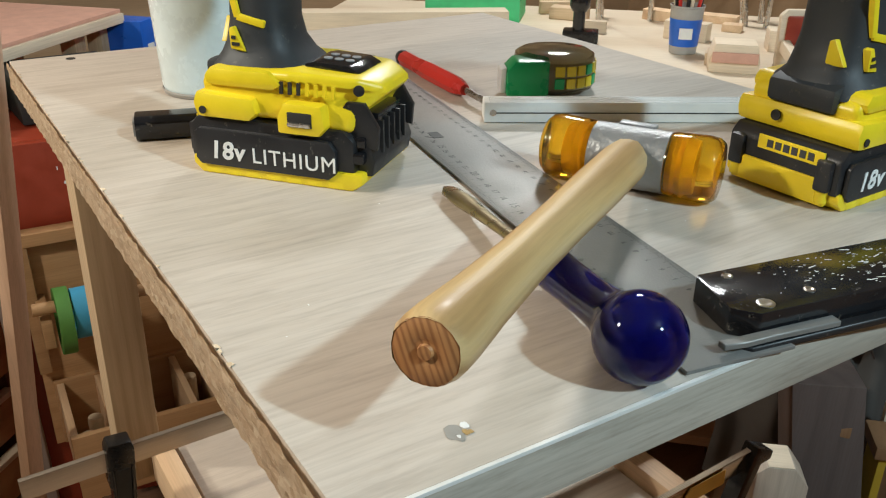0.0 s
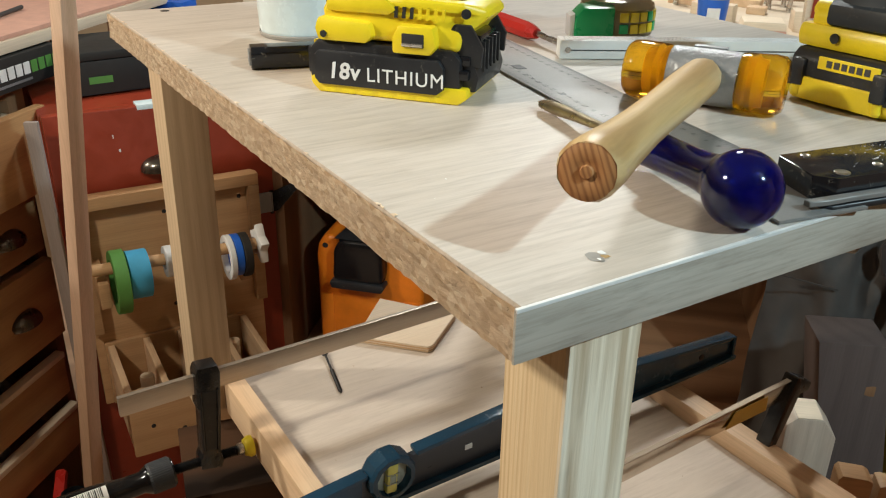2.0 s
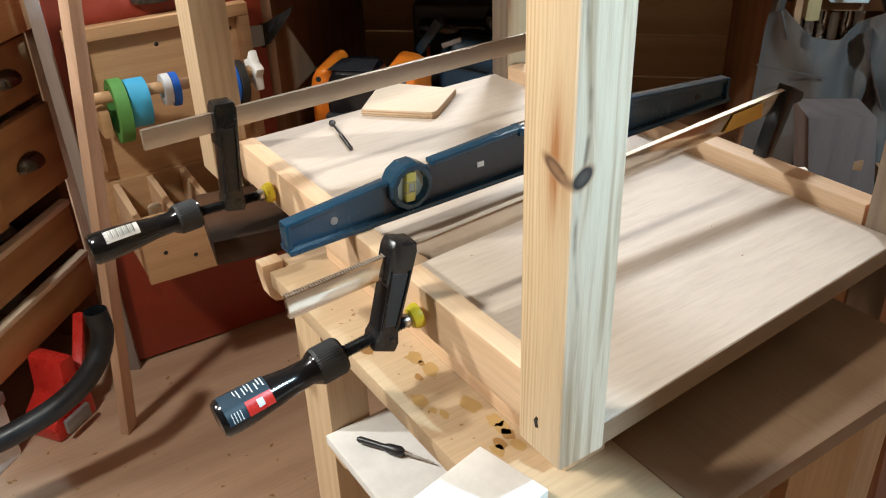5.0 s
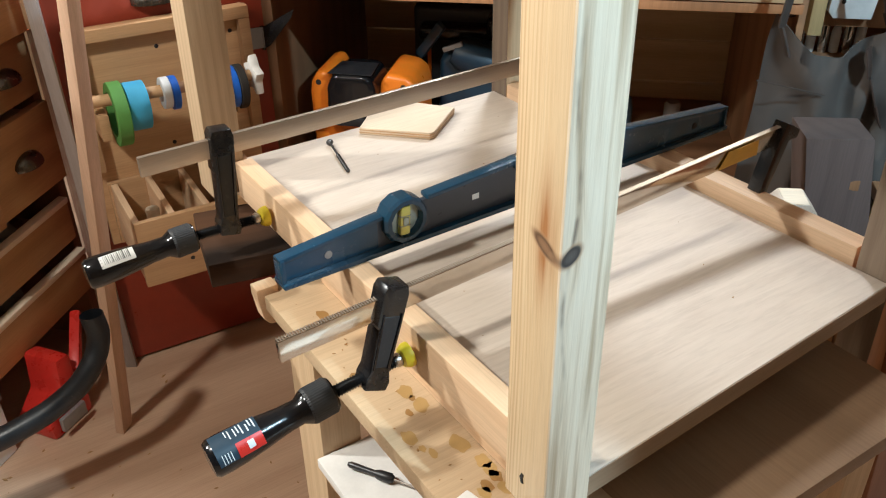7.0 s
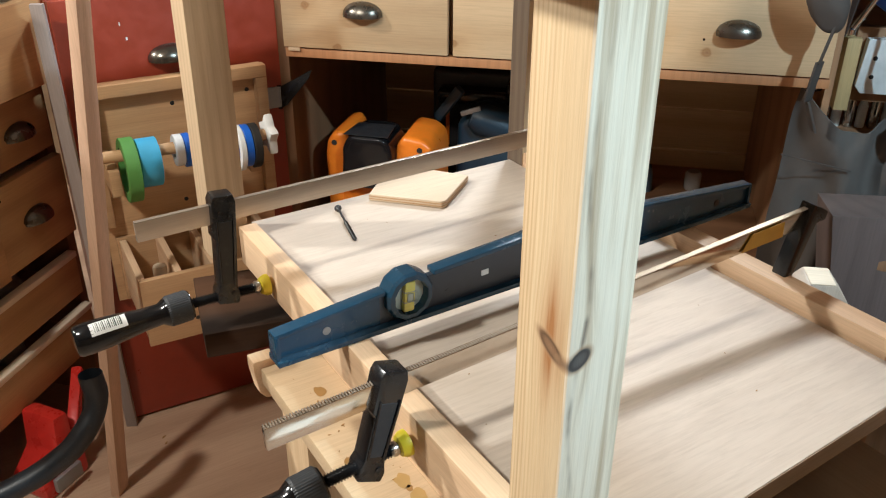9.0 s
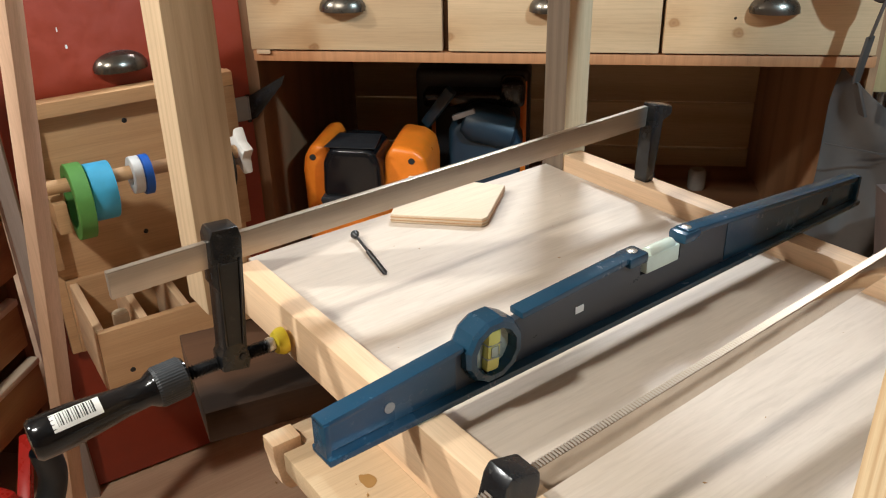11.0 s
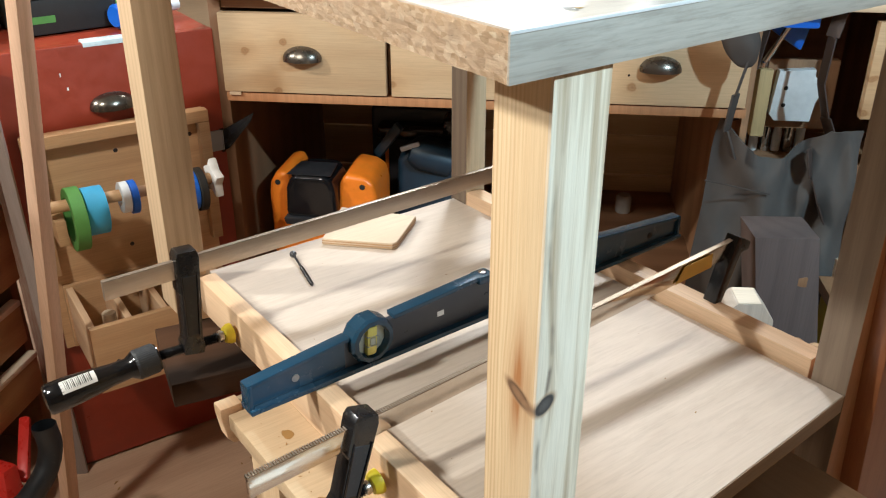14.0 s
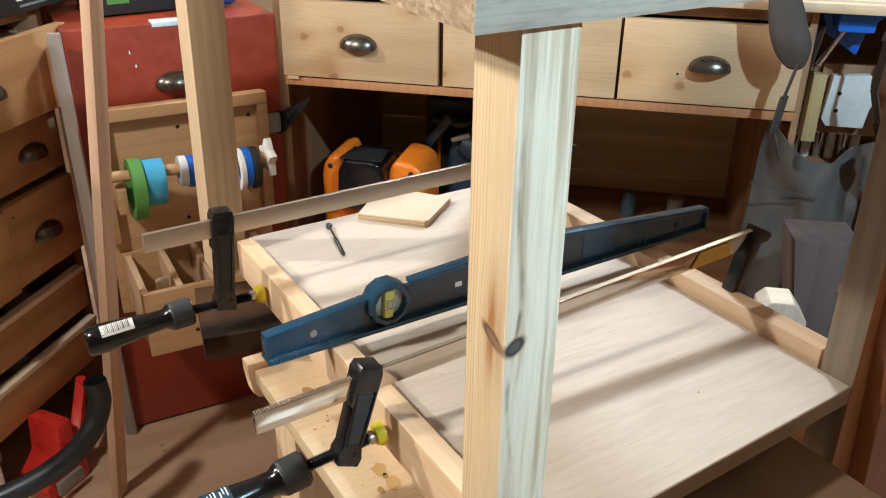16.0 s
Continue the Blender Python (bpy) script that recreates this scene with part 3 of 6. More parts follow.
        rk = ramp(nt, [(0.0, deep), (0.28, tuple(.8 * v for v in deep)), (0.42, rim), (0.50, tuple(1.5 * v for v in rim)), (0.62, (0.36, 0.22, 0.12)), (0.80, (0.55, 0.38, 0.22))])
        L(op("DIVIDE", kd, 2.0), rk.inputs[0])
        rm = ramp(nt, [(0.48, (1, 1, 1)), (0.80, (0, 0, 0))])
        L(op("DIVIDE", kd, 2.0), rm.inputs[0])
        c = mixc(nt, "MIX", rm.outputs[0], c, rk.outputs[0])
    L(c, bsdf.inputs["Base Color"])
    bsdf.inputs["Roughness"].default_value = 0.55
    bump(nt, bsdf, fib.outputs["Fac"], 0.25, 0.0006)
    return m


def table():
    t = thing("side_table", pose(0, 0, 0), "unfinished pine table with pale laminate top and low shelf", "table")
    top = cube("tabletop", LAM, t, 0.003, TW, 0.0015, TD, ZT - 0.0225, ZT, 0.0006, "pale oak laminate board")
    rng = random.Random(4)
    bm = B()
    n, k = 150, 8
    g = [[bm.verts.new((0.0006 + rng.uniform(-0.0005, 0.0006), TD * i / n, ZT - 0.0222 + 0.0219 * j / k)) for j in range(k + 1)] for i in range(n + 1)]
    for a, b in zip(g, g[1:]):
        for j in range(k):
            bm.faces.new((a[j], a[j + 1], b[j + 1], b[j]))
    bmesh.ops.solidify(bm, geom=bm.faces[:], thickness=0.0016)
    part("raw_edge", bm, CHIP, top, "raw crumbly chipboard edge", smooth=0)
    cube("edge_band", LAM_EDGE, top, 0.0, TW, 0.0, 0.0014, ZT - 0.0224, ZT - 0.0002, 0.0003, "grey-brown oak edging strip")
    # chips broken out of the foil along the raw edge
    for i in range(16):
        y = rng.uniform(0.05, 0.6)
        w, q = rng.uniform(0.002, 0.006), rng.uniform(0.0006, 0.002)
        part("chip", prism(B(), [(0.0022, y), (0.003 + q, y + w * 0.3), (0.003 + q * .6, y + w * .8), (0.0022, y + w)], 0, 0.0003, Matrix(((1, 0, 0, 0), (0, 0, 1, 0), (0, 1, 0, ZT + 0.0001), (0, 0, 0, 1)))), CHIP, top, smooth=0)
    # scar and knot pressed into the foil
    part("knot_mark", blot(B(), 0.051, 0.019, ZT + 0.0002, 0.0040, 2.3), THREAD, top, "small grey scar in the laminate")
    for k in range(7):
        part("scar_crumb", blot(B(), 0.051 + rng.uniform(-.005, .005), 0.019 + rng.uniform(-.004, .004), ZT + 0.0003 + k * .00002, rng.uniform(.0008, .0018), k * 1.7), (WHITECARD, THREAD, GLUE)[k % 3], top)
    part("screw_hole", lathe(B(), [(0.004, 0), (0.004, 0.0003)], pose(0.0487, 0.617, ZT), 14), DARK, top)
    cube("foil_edge", PAINTWHITE, top, 0.0, TW, -0.0004, 0.0012, ZT - 0.0014, ZT + 0.0002, 0.0002, "pale cut edge of the foil")
    kp = knotty_pine()
    leg = bar_leg(t, (0.0295, 0.0035), (0.0285, 0.0032), 0.757, LEG, 0.041)
    leg.data.materials[0] = kp
    part("screw_hole", prism(B(), [(-.002, 0), (0, .004), (.0018, .003), (.001, 0), (.002, -.004), (-.0005, -.005)], -0.0003, 0.0003, Matrix.Translation((0.0293, 0.027, 0.782)) @ pose(0, 0, 0, 0, 0, -90)), DARK, leg, "dark split round a screw")
    bar_leg(t, (0.0260, 0.5825), (0.0290, 0.5825), 0.737, 0.0400, 0.044).data.materials[0] = RIBBED
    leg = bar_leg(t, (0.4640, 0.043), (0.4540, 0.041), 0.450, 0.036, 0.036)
    two_faced(leg, RUSSET, LEGSHADE)
    two_faced(bar_leg(t, (0.4475, 0.6005), (0.447, 0.6005), 0.737, 0.033, 0.034), PINE_Z, LEGSHADE)
    flat = Matrix(((1, 0, 0, 0), (0, 0, 1, 0), (0, 1, 0, 0), (0, 0, 0, 1)))
    poly = [(0.0805, 0.0205), (0.4590, 0.0435), (0.4465, 0.6), (0.4465, 0.627), (0.0835, 0.6235)]
    bm = prism(B(), poly, ZS - 0.019, ZS, flat, 0.0005, 1)
    shelf = part("shelf", bm, LAM_SHELF, t, "pale laminate shelf board")
    part("raw_edge", prism(B(), [(0.0806, 0.0198), (0.4592, 0.0428), (0.4592, 0.0445), (0.0806, 0.0215)], ZS - 0.0188, ZS - 0.0006, flat), BROWNEDGE, shelf, "brown unfinished shelf edge", smooth=0)
    part("side_rail", prism(B(), [(0.0585, 0.0445), (0.0800, 0.0445), (0.0750, 0.581), (0.0545, 0.581)], 0.733, ZR, flat, 0.0022), PINE, t)
    part("side_rail", prism(B(), [(0.4620, 0.082), (0.4860, 0.083), (0.4720, 0.600), (0.4475, 0.600)], 0.733, ZR - 0.002, flat, 0.0022), PINE, t)
    return t


table()


def low_bench():
    t = thing("low_workbench", pose(0, 0, 0), "stained plywood low bench carrying the unfinished table", "bench")
    cube("benchtop", PLY, t, 0.018, 0.130, -0.038, 0.44, 0.672, 0.69, 0.0015)
    # the shelf's shade on the benchtop, put into a darker board colour
    cube("benchtop_board", SHADEBOARD, t, 0.1305, 0.432, -0.038, 0.44, 0.672, 0.6895, 0.0015, "brown bench board with the shelf's shade in its colour")
    rng = random.Random(9)
    for i in range(16):
        x, y, r = rng.uniform(0.03, 0.075), rng.uniform(0.09, 0.40), rng.uniform(0.003, 0.010)
        part("glue_stain", blot(B(), x, y, 0.6902, r, i * 3.7), GLUE if i % 3 else GLUE_DARK, t, "dry yellow-brown glue blot")
    for x, y in ((0.02, 0.335), (0.40, 0.37), (0.40, 0.0), (0.10, -0.03)):
        cube("bench_leg", PINE_Z, t, x, x + 0.045, y, y + 0.06, FLOOR, 0.6715, 0.002)
    cube("bearer", PINE, t, 0.078, 0.118, 0.050, 0.43, 0.6905, 0.7372, 0.0025)
    cube("bearer", PINE, t, 0.385, 0.43, 0.17, 0.43, 0.6905, 0.7372, 0.0025)
    cube("end_batten", PINE_X, t, 0.037, 0.44, 0.4405, 0.470, 0.640, 0.688, 0.004)
    part("curved_bracket", prism(B(), [(0, .035), (.004, .008), (.010, .0), (.020, -.002), (.024, .002), (.024, .046), (0, .046)], 0, .018, Matrix.Translation((0.012, 0.444, 0.650)), .002), PINE, t)
    cube("lower_shelf", PAINTWHITE, t, 0.012, 0.090, 0.21, 0.334, 0.538, 0.55, 0.002, "pale board on the bench frame")
    cube("shelf_cleat", PINE, t, 0.020, 0.064, 0.31, 0.3345, 0.515, 0.5375, 0.001)
    cube("shelf_rail", PINE_X, t, 0.065, 0.40, 0.30, 0.33, 0.505, 0.5375, 0.001)


low_bench()

dark_board = thing("scorched_board", pose(0.050, 0.530, 0.690, 0, 0, -12), "dark scorched scrap board under the table rail", "board")
part("board", box(B(), -0.06, 0.06, -0.060, 0.06, 0.000, 0.028, 0.002), BURNT, dark_board)

tool = thing("drill_bit_holder", pose(0.052, 0.275, 0.55, 0, 0, -58), "thin black hand tool lying on the lower shelf", "tool")
part("grip", lathe(B(), [(0.002, 0), (0.0035, .003), (0.003, .03), (0.005, .035), (0.0055, .048), (0.003, .052)], aim((-.035, 0, .0055), (.02, 0, .0055)), 12), BLACK, tool)
part("tip", rod(B(), (.017, 0, .0055), (.05, 0, .004), .0016, .0008, 8), STEEL, tool)

white_board = thing("white_board_scrap", pose(0.02, 0.06, 0.69, 0, 0, 12), "rough white painted board scrap on the bench", "board")
part("board", box(B(), -0.06, 0.025, -0.03, 0.035, 0.001, 0.012, 0.002), PAINTWHITE, white_board)


# ---------------------------------------------------------------- things on the shelf
def clamp(left, right, arm_top, arm_foot, pad, grip_a, grip_b, jaw_foot, sticker, notched=True):
    t = thing("bar_clamp", pose(*arm_foot), "steel bar clamp with black arms and a black handle", "clamp", "clamps across the shelf")
    o = Vector(arm_foot)

    def q(p):
        return tuple(Vector(p) - o)
    bar = part("bar", beam(B(), q(left), q(right), 0.0055, 0.0190, 0.0006, 0), BRIGHTBAR if notched else BARSTEEL, t, "flat bright steel bar")
    d = Vector(right) - Vector(left)
    n = int(d.length / 0.0022)
    side = Vector((0, 0, 1)) - d.normalized() * d.normalized().z
    vs, fs = [], []
    for i in range(n if notched else 0):
        c = Vector(q(left)) + d * ((i + 0.5) / n) + side * 0.0096
        e = d.normalized() * 0.00062
        w = Vector((0, 0.0026, 0))
        b0 = len(vs)
        vs += [c - e - w, c + e - w, c + e + w, c - e + w, c - w + side * 0.0011, c + w + side * 0.0011]
        fs += [(b0, b0 + 1, b0 + 4), (b0 + 2, b0 + 3, b0 + 5), (b0 + 1, b0 + 2, b0 + 5, b0 + 4), (b0 + 3, b0, b0 + 4, b0 + 5)]
    if notched:
        me = bpy.data.meshes.new("notched_edge")
        me.from_pydata([tuple(v) for v in vs], [], fs)
        me.materials.append(TEETH)
        ob = new("notched_edge", me)
        ob.parent = bar
        tagged(ob, kind="stuff")
    else:
        part("bright_edge", beam(B(), tuple(Vector(q(left)) + side * .0098), tuple(Vector(q(right)) + side * .0098), 0.0050, 0.0012, 0.0004), TEETH, bar)
    # sliding arm: a channel that leans under load
    up = Vector(arm_top) - o
    ang = math.degrees(math.atan2(up.x, up.z))
    am = pose(0, 0, 0, 0, ang, 0)
    h = up.length
    arm = part("sliding_arm", prism(B(), [(-.010, -.007), (.0105, -.010), (.0125, -.002), (.0100, .008), (.0112, h * .6), (.0118, h - .004), (.0095, h + .004), (-.0095, h + .004), (-.0118, h - .002), (-.0112, h * .62), (-.0088, h * .60), (-.0080, .010), (-.0105, .004)], -0.009, 0.009, am, 0.0018), BLACKIRON, t)
    part("arm_groove", prism(B(), [(-.0048, .014), (.0055, .014), (.0072, h - .022), (-.0066, h - .022)], -0.0094, -0.0088, am, 0.0003, 1), RUBBER, arm)
    for x in (-.0060, .0068):
        part("arm_rib", prism(B(), [(x - .0008, .012), (x + .0008, .012), (x * 1.28 + .0008, h - .020), (x * 1.28 - .0008, h - .020)], -0.0104, -0.0088, am, 0.0004, 1), GLOSSBLACK, arm)
    part("rivet", lathe(B(), [(.003, 0), (.003, .0008), (.0018, .0012)], am @ pose(0.006, -0.009, 0.002, 90, 0, 0), 12), BLACKIRON, arm)
    # fixed jaw
    jf, jt = Vector(q(jaw_foot)), Vector(q(right))
    ju = jt - jf
    jm = Matrix.Translation(jf) @ pose(0, 0, 0, 0, math.degrees(math.atan2(ju.x, ju.z)), 0)
    jh = ju.length
    part("fixed_jaw", prism(B(), [(-.005, -.004), (.006, -.006), (.0075, jh * .6), (.0075, jh - .004), (.019, jh + .001), (.018, jh + .010), (.004, jh + .012), (-.0075, jh + .013), (-.0075, jh * .6)], -0.008, 0.008, jm, 0.002), BLACKIRON, t)
    # spindle with thread
    g0, p0 = Vector(q(grip_a)), Vector(q(pad))
    ax = (p0 - g0)
    prof = []
    m = int(ax.length / 0.0024)
    for i in range(m):
        z = ax.length * i / m
        prof += [(0.0042, z), (0.0056, z + 0.0011)]
    part("spindle", lathe(B(), prof, aim(g0, p0), 14), BLACKIRON, t)
    part("ball", lathe(B(), [(0.0035, -.013), (0.0058, -.0115), (0.0064, -.009), (0.0058, -.0065), (0.0035, -.005)], aim(p0, p0 + ax), 18), STEEL, t, "bright steel ball joint")
    part("pad", lathe(B(), [(0.005, -.006), (0.0085, -.005), (0.0108, -.0005), (0.0108, .003), (0.006, .004)], aim(p0, p0 + ax), 20), YELLOWPLASTIC, t, "yellow plastic pressure pad")
    # handle
    g1 = Vector(q(grip_b))
    ln = (g1 - g0).length
    hm = aim(g0, g1)
    hd = part("handle", lathe(B(), [(0.006, -.001), (0.0135, 0), (0.0147, .003), (0.0147, .022), (0.0135, .025), (0.0105, .03), (0.0110, ln * .42), (0.0132, ln * .58), (0.0150, ln * .75), (0.0155, ln * .88), (0.0152, ln * .965), (0.0130, ln * .993), (0.006, ln)], hm, 28), HANDLEBLACK, t)
    bm = B()
    rings = [[bm.verts.new(hm @ Vector(((r + (.00025 if i % 2 else 0)) * math.cos(math.pi * i / 44), (r + (.00025 if i % 2 else 0)) * math.sin(math.pi * i / 44), z))) for i in range(88)] for r, z in ((.0140, .0015), (.0150, .003), (.0150, .021), (.0140, .0235))]
    for a, b in zip(rings, rings[1:]):
        for i in range(88):
            bm.faces.new((a[i], a[(i + 1) % 88], b[(i + 1) % 88], b[i]))
    bmesh.ops.recalc_face_normals(bm, faces=bm.faces)
    part("fluted_collar", bm, RUBBER, hd, "fluted dark collar", smooth=0.2)
    # paper sticker wrapped on the handle, with plain bars
    inv = hm.to_3x3().inverted()
    tow = inv @ Vector((-0.35, -0.62, 0.72))
    a0 = math.atan2(tow.y, tow.x)

    def patch(z0, z1, da, db, r, name, mat, lab=""):
        bm = B()
        rows = []
        for i in range(9):
            a = a0 + da + (db - da) * i / 8
            rows.append([bm.verts.new(hm @ Vector((math.cos(a) * (r + k), math.sin(a) * (r + k), z))) for z, k in ((z0, -.0004), (z0 + (z1 - z0) * .5, 0.0002), (z1, 0.0005))])
        for x, y in zip(rows, rows[1:]):
            for j in range(2):
                bm.faces.new((x[j], y[j], y[j + 1], x[j + 1]))
        bmesh.ops.recalc_face_normals(bm, faces=bm.faces)
        return part(name, bm, mat, hd, lab)
    if sticker == "white":
        patch(ln * .56, ln * .86, -0.35, 0.55, 0.0149, "sticker", WHITECARD, "white barcode sticker")
        for i in range(15):
            z = ln * (.60 + .235 * i / 15)
            patch(z, z + ln * (.006 if i % 3 else .011), -0.15, 0.48, 0.0153, "bar_mark", STAMP)
    else:
        patch(ln * .60, ln * .95, -0.75, 1.1, 0.0153, "sticker", DARKBLUE, "dark blue product sticker")
        patch(ln * .60, ln * .80, -0.75, 0.0, 0.0156, "red_field", REDPLASTIC, "red sticker field")
        for z, a, b in ((.62, .3, .9), (.645, .45, .9), (.67, .25, .7), (.71, .25, .9), (.735, .4, .9), (.76, .3, .8), (.80, .3, .85), (.825, .5, .9)):
            patch(ln * z, ln * (z + .012), a, b, 0.0156, "bar_mark", WHITECARD)
        for i in range(4):
            patch(ln * (.84 + .022 * i), ln * (.85 + .022 * i), -0.7, -0.2, 0.0156, "bar_mark", WHITECARD)
        patch(ln * .66, ln * .72, -.55, -.15, 0.0158, "bar_mark", WHITECARD)
    return t


clamp((-0.067, 0.487, 0.842), (0.468, 0.503, 0.841), (0.0135, 0.488, 0.858), (0.007, 0.488, 0.756), (0.048, 0.489, 0.752), (-0.028, 0.488, 0.754), (-0.137, 0.488, 0.747), (0.462, 0.499, 0.775), "white", False)
clamp((-0.057, 0.205, 0.806), (0.500, 0.211, 0.832), (0.040, 0.205, 0.826), (0.017, 0.205, 0.747), (0.050, 0.205, 0.754), (-0.018, 0.205, 0.747), (-0.122, 0.205, 0.732), (0.476, 0.211, 0.768), "blue")
tri = thing("yellow_tag", pose(0.40, 0.2065, 0.826), "yellow paper sticker on the steel clamp bar", "sticker")
part("sticker", prism(B(), [(0, -.0085), (.055, -.0085), (.055, .0075), (.012, .0075)], -.0005, .0003), AMBERCARD, tri)
tri.matrix_world = Matrix.Translation((0.405, 0.2062, 0.8278)) @ pose(0, 0, 0, 0, -2.6, 0)


def level():
    t = thing("spirit_level", pose(-0.006, 0.323, ZR + 0.0002, 0, 0, 1.5), "dark blue cast spirit level with two vials", "spirit level")
    Lg = 0.573
    part("web", prism(B(), [(0.001, .004), (Lg - .001, .004), (Lg - .001, .026), (.34, .046), (.317, .046), (.317, .028), (.272, .028), (.272, .046), (.17, .040), (.150, .0385), (.103, .0360), (.10, .0335), (.001, .026)], -0.003, 0.003), LEVELWEB, t, "dark web plate")
    part("base_flange", box(B(), 0, Lg, -0.0105, 0.0105, 0, 0.005, 0.0012), LEVELBLUE, t)
    for pts in ([(0.0, .024), (.103, .034), (.103, .038), (0.0, .029)], [(.152, .039), (.265, .045), (.265, .050), (.152, .044)], [(.320, .046), (Lg, .023), (Lg, .028), (.320, .051)]):
        part("top_flange", prism(B(), pts, -0.0065, 0.0065, None, 0.0012), LEVELBLUE, t)
    for x in (0.0, Lg - 0.004):
        part("end_wall", box(B(), x, x + 0.004, -0.0075, 0.0075, 0.003, 0.028, 0.001), LEVELBLUE, t)
    part("inner_field", prism(B(), [(.004, .006), (.098, .006), (.098, .033), (.004, .024)], -0.0036, 0.0036), LEVELBLUE, t)
    part("inner_field", prism(B(), [(.375, .006), (Lg - .004, .006), (Lg - .004, .0225), (.375, .042)], -0.0036, 0.0036), LEVELBLUE, t)
    # round housing
    m = pose(0.126, 0, 0.0275, 90, 0, 0)
    part("vial_housing", lathe(B(), [(0.0172, -.0115), (0.0215, -.0110), (0.0236, -.008), (0.0240, .0), (0.0236, .008), (0.0215, .0110), (0.0172, .0115), (0.0162, .007), (0.0162, -.007), (0.0172, -.0115)], m @ pose(0, 0, 0, 0, 0, 15), 12, False), LEVELBLUE, t, smooth=0.4)
    part("vial_card", lathe(B(), [(0.0168, -.0038), (0.0168, .0038)], m, 28), VIALCARD, t, "milky grey disc behind the vial")
    vm = pose(0.125, -0.0065, 0.0275, 0, 4, 0)
    v = part("vial", box(B(), -.0055, .0055, -.0035, .0035, -.0150, .0150, .003), VIALYELLOW, t, "yellow vial").matrix_local = vm
    for z in (-.005, .005):
        part("vial_ring", box(B(), -.0057, .0057, -.0037, .0037, z - .0003, z + .0003, 0), CASTMETAL, t).matrix_local = vm
    part("bubble", box(B(), -.003, .003, -.0039, -.0034, -.004, .004, .001), VIALCARD, t).matrix_local = vm
    part("lens_rim", lathe(B(), [(0.0162, -.0085), (0.0172, -.0078), (0.0162, -.007)], m, 28, False), CASTMETAL, t)
    # centre vial
    part("vial_block", box(B(), .276, .313, -.0055, .0055, .0285, .0425, .0015), VIALPALE, t, "pale milky vial block")
    part("vial", lathe(B(), [(.0045, -.014), (.005, -.012), (.005, .012), (.0045, .014)], aim((.2945, 0, .0425), (.3945, 0, .0425)), 16), VIALPALE, t)
    for x in (.264, .325):
        e = part("ear", box(B(), x - .010, x + .010, -.0085, .0085, .0405, .0495, .003), LEVELBLUE, t)
        part("screw", lathe(B(), [(.0042, 0), (.0042, .0012), (.003, .0016)], pose(x, 0, .0493), 14), STEEL, e)
    for x, z in ((0.047, 0.017), (Lg - .052, 0.016)):
        part("hang_hole", lathe(B(), [(.0038, -.0042), (.0038, .0042)], pose(x, 0, z, 90, 0, 0) , 16), DARK if x > .1 else CASTMETAL, t)
    part("tag", box(B(), .205, .213, -.0036, -.0031, .021, .0265, 0), WHITECARD, t, "tiny pale label")


level()

scrap = thing("plywood_offcut", pose(0.291, 0.605, ZS + 0.0003), "pale square plywood offcut on the shelf", "offcut")
bm = prism(B(), [(-0.066, 0.000), (-0.004, -0.064), (0.004, -0.063), (0.066, -0.014), (0.003, 0.070)], 0.0, 0.009, Matrix(((1, 0, 0, 0), (0, 0, 1, 0), (0, 1, 0, 0), (0, 0, 0, 1))), 0.0006, 1)
part("offcut", bm, PALEPLY, scrap)
for z in (.0024, .0056):
    part("ply_layer", prism(B(), [(-0.0664, 0.000), (-0.004, -0.0645), (0.0043, -0.0635), (0.0664, -0.014), (0.003, 0.0704)], z, z + .0011, Matrix(((1, 0, 0, 0), (0, 0, 1, 0), (0, 1, 0, 0), (0, 0, 0, 1)))), RACKWOOD, scrap, "darker ply in the sawn edge", smooth=0)

sc = thing("wood_screw", pose(0.180, 0.597, ZS + 0.0042), "long black wood screw lying on the shelf", "screw")
prof = [(0.0014, .004)]
for i in range(20):
    prof += [(0.0014, .036 + i * .0021), (0.0024, .0366 + i * .0021)]
prof += [(0.0003, .081)]
part("shank", lathe(B(), prof, aim((0, 0, 0), (-0.016, -0.078, -0.0028)), 10), BLACK, sc)
part("head", lathe(B(), [(0.0042, -.001), (0.0044, .0002), (0.0016, .005)], aim((0, 0, 0), (-0.016, -0.078, -0.0028)), 16), BLACK, sc)


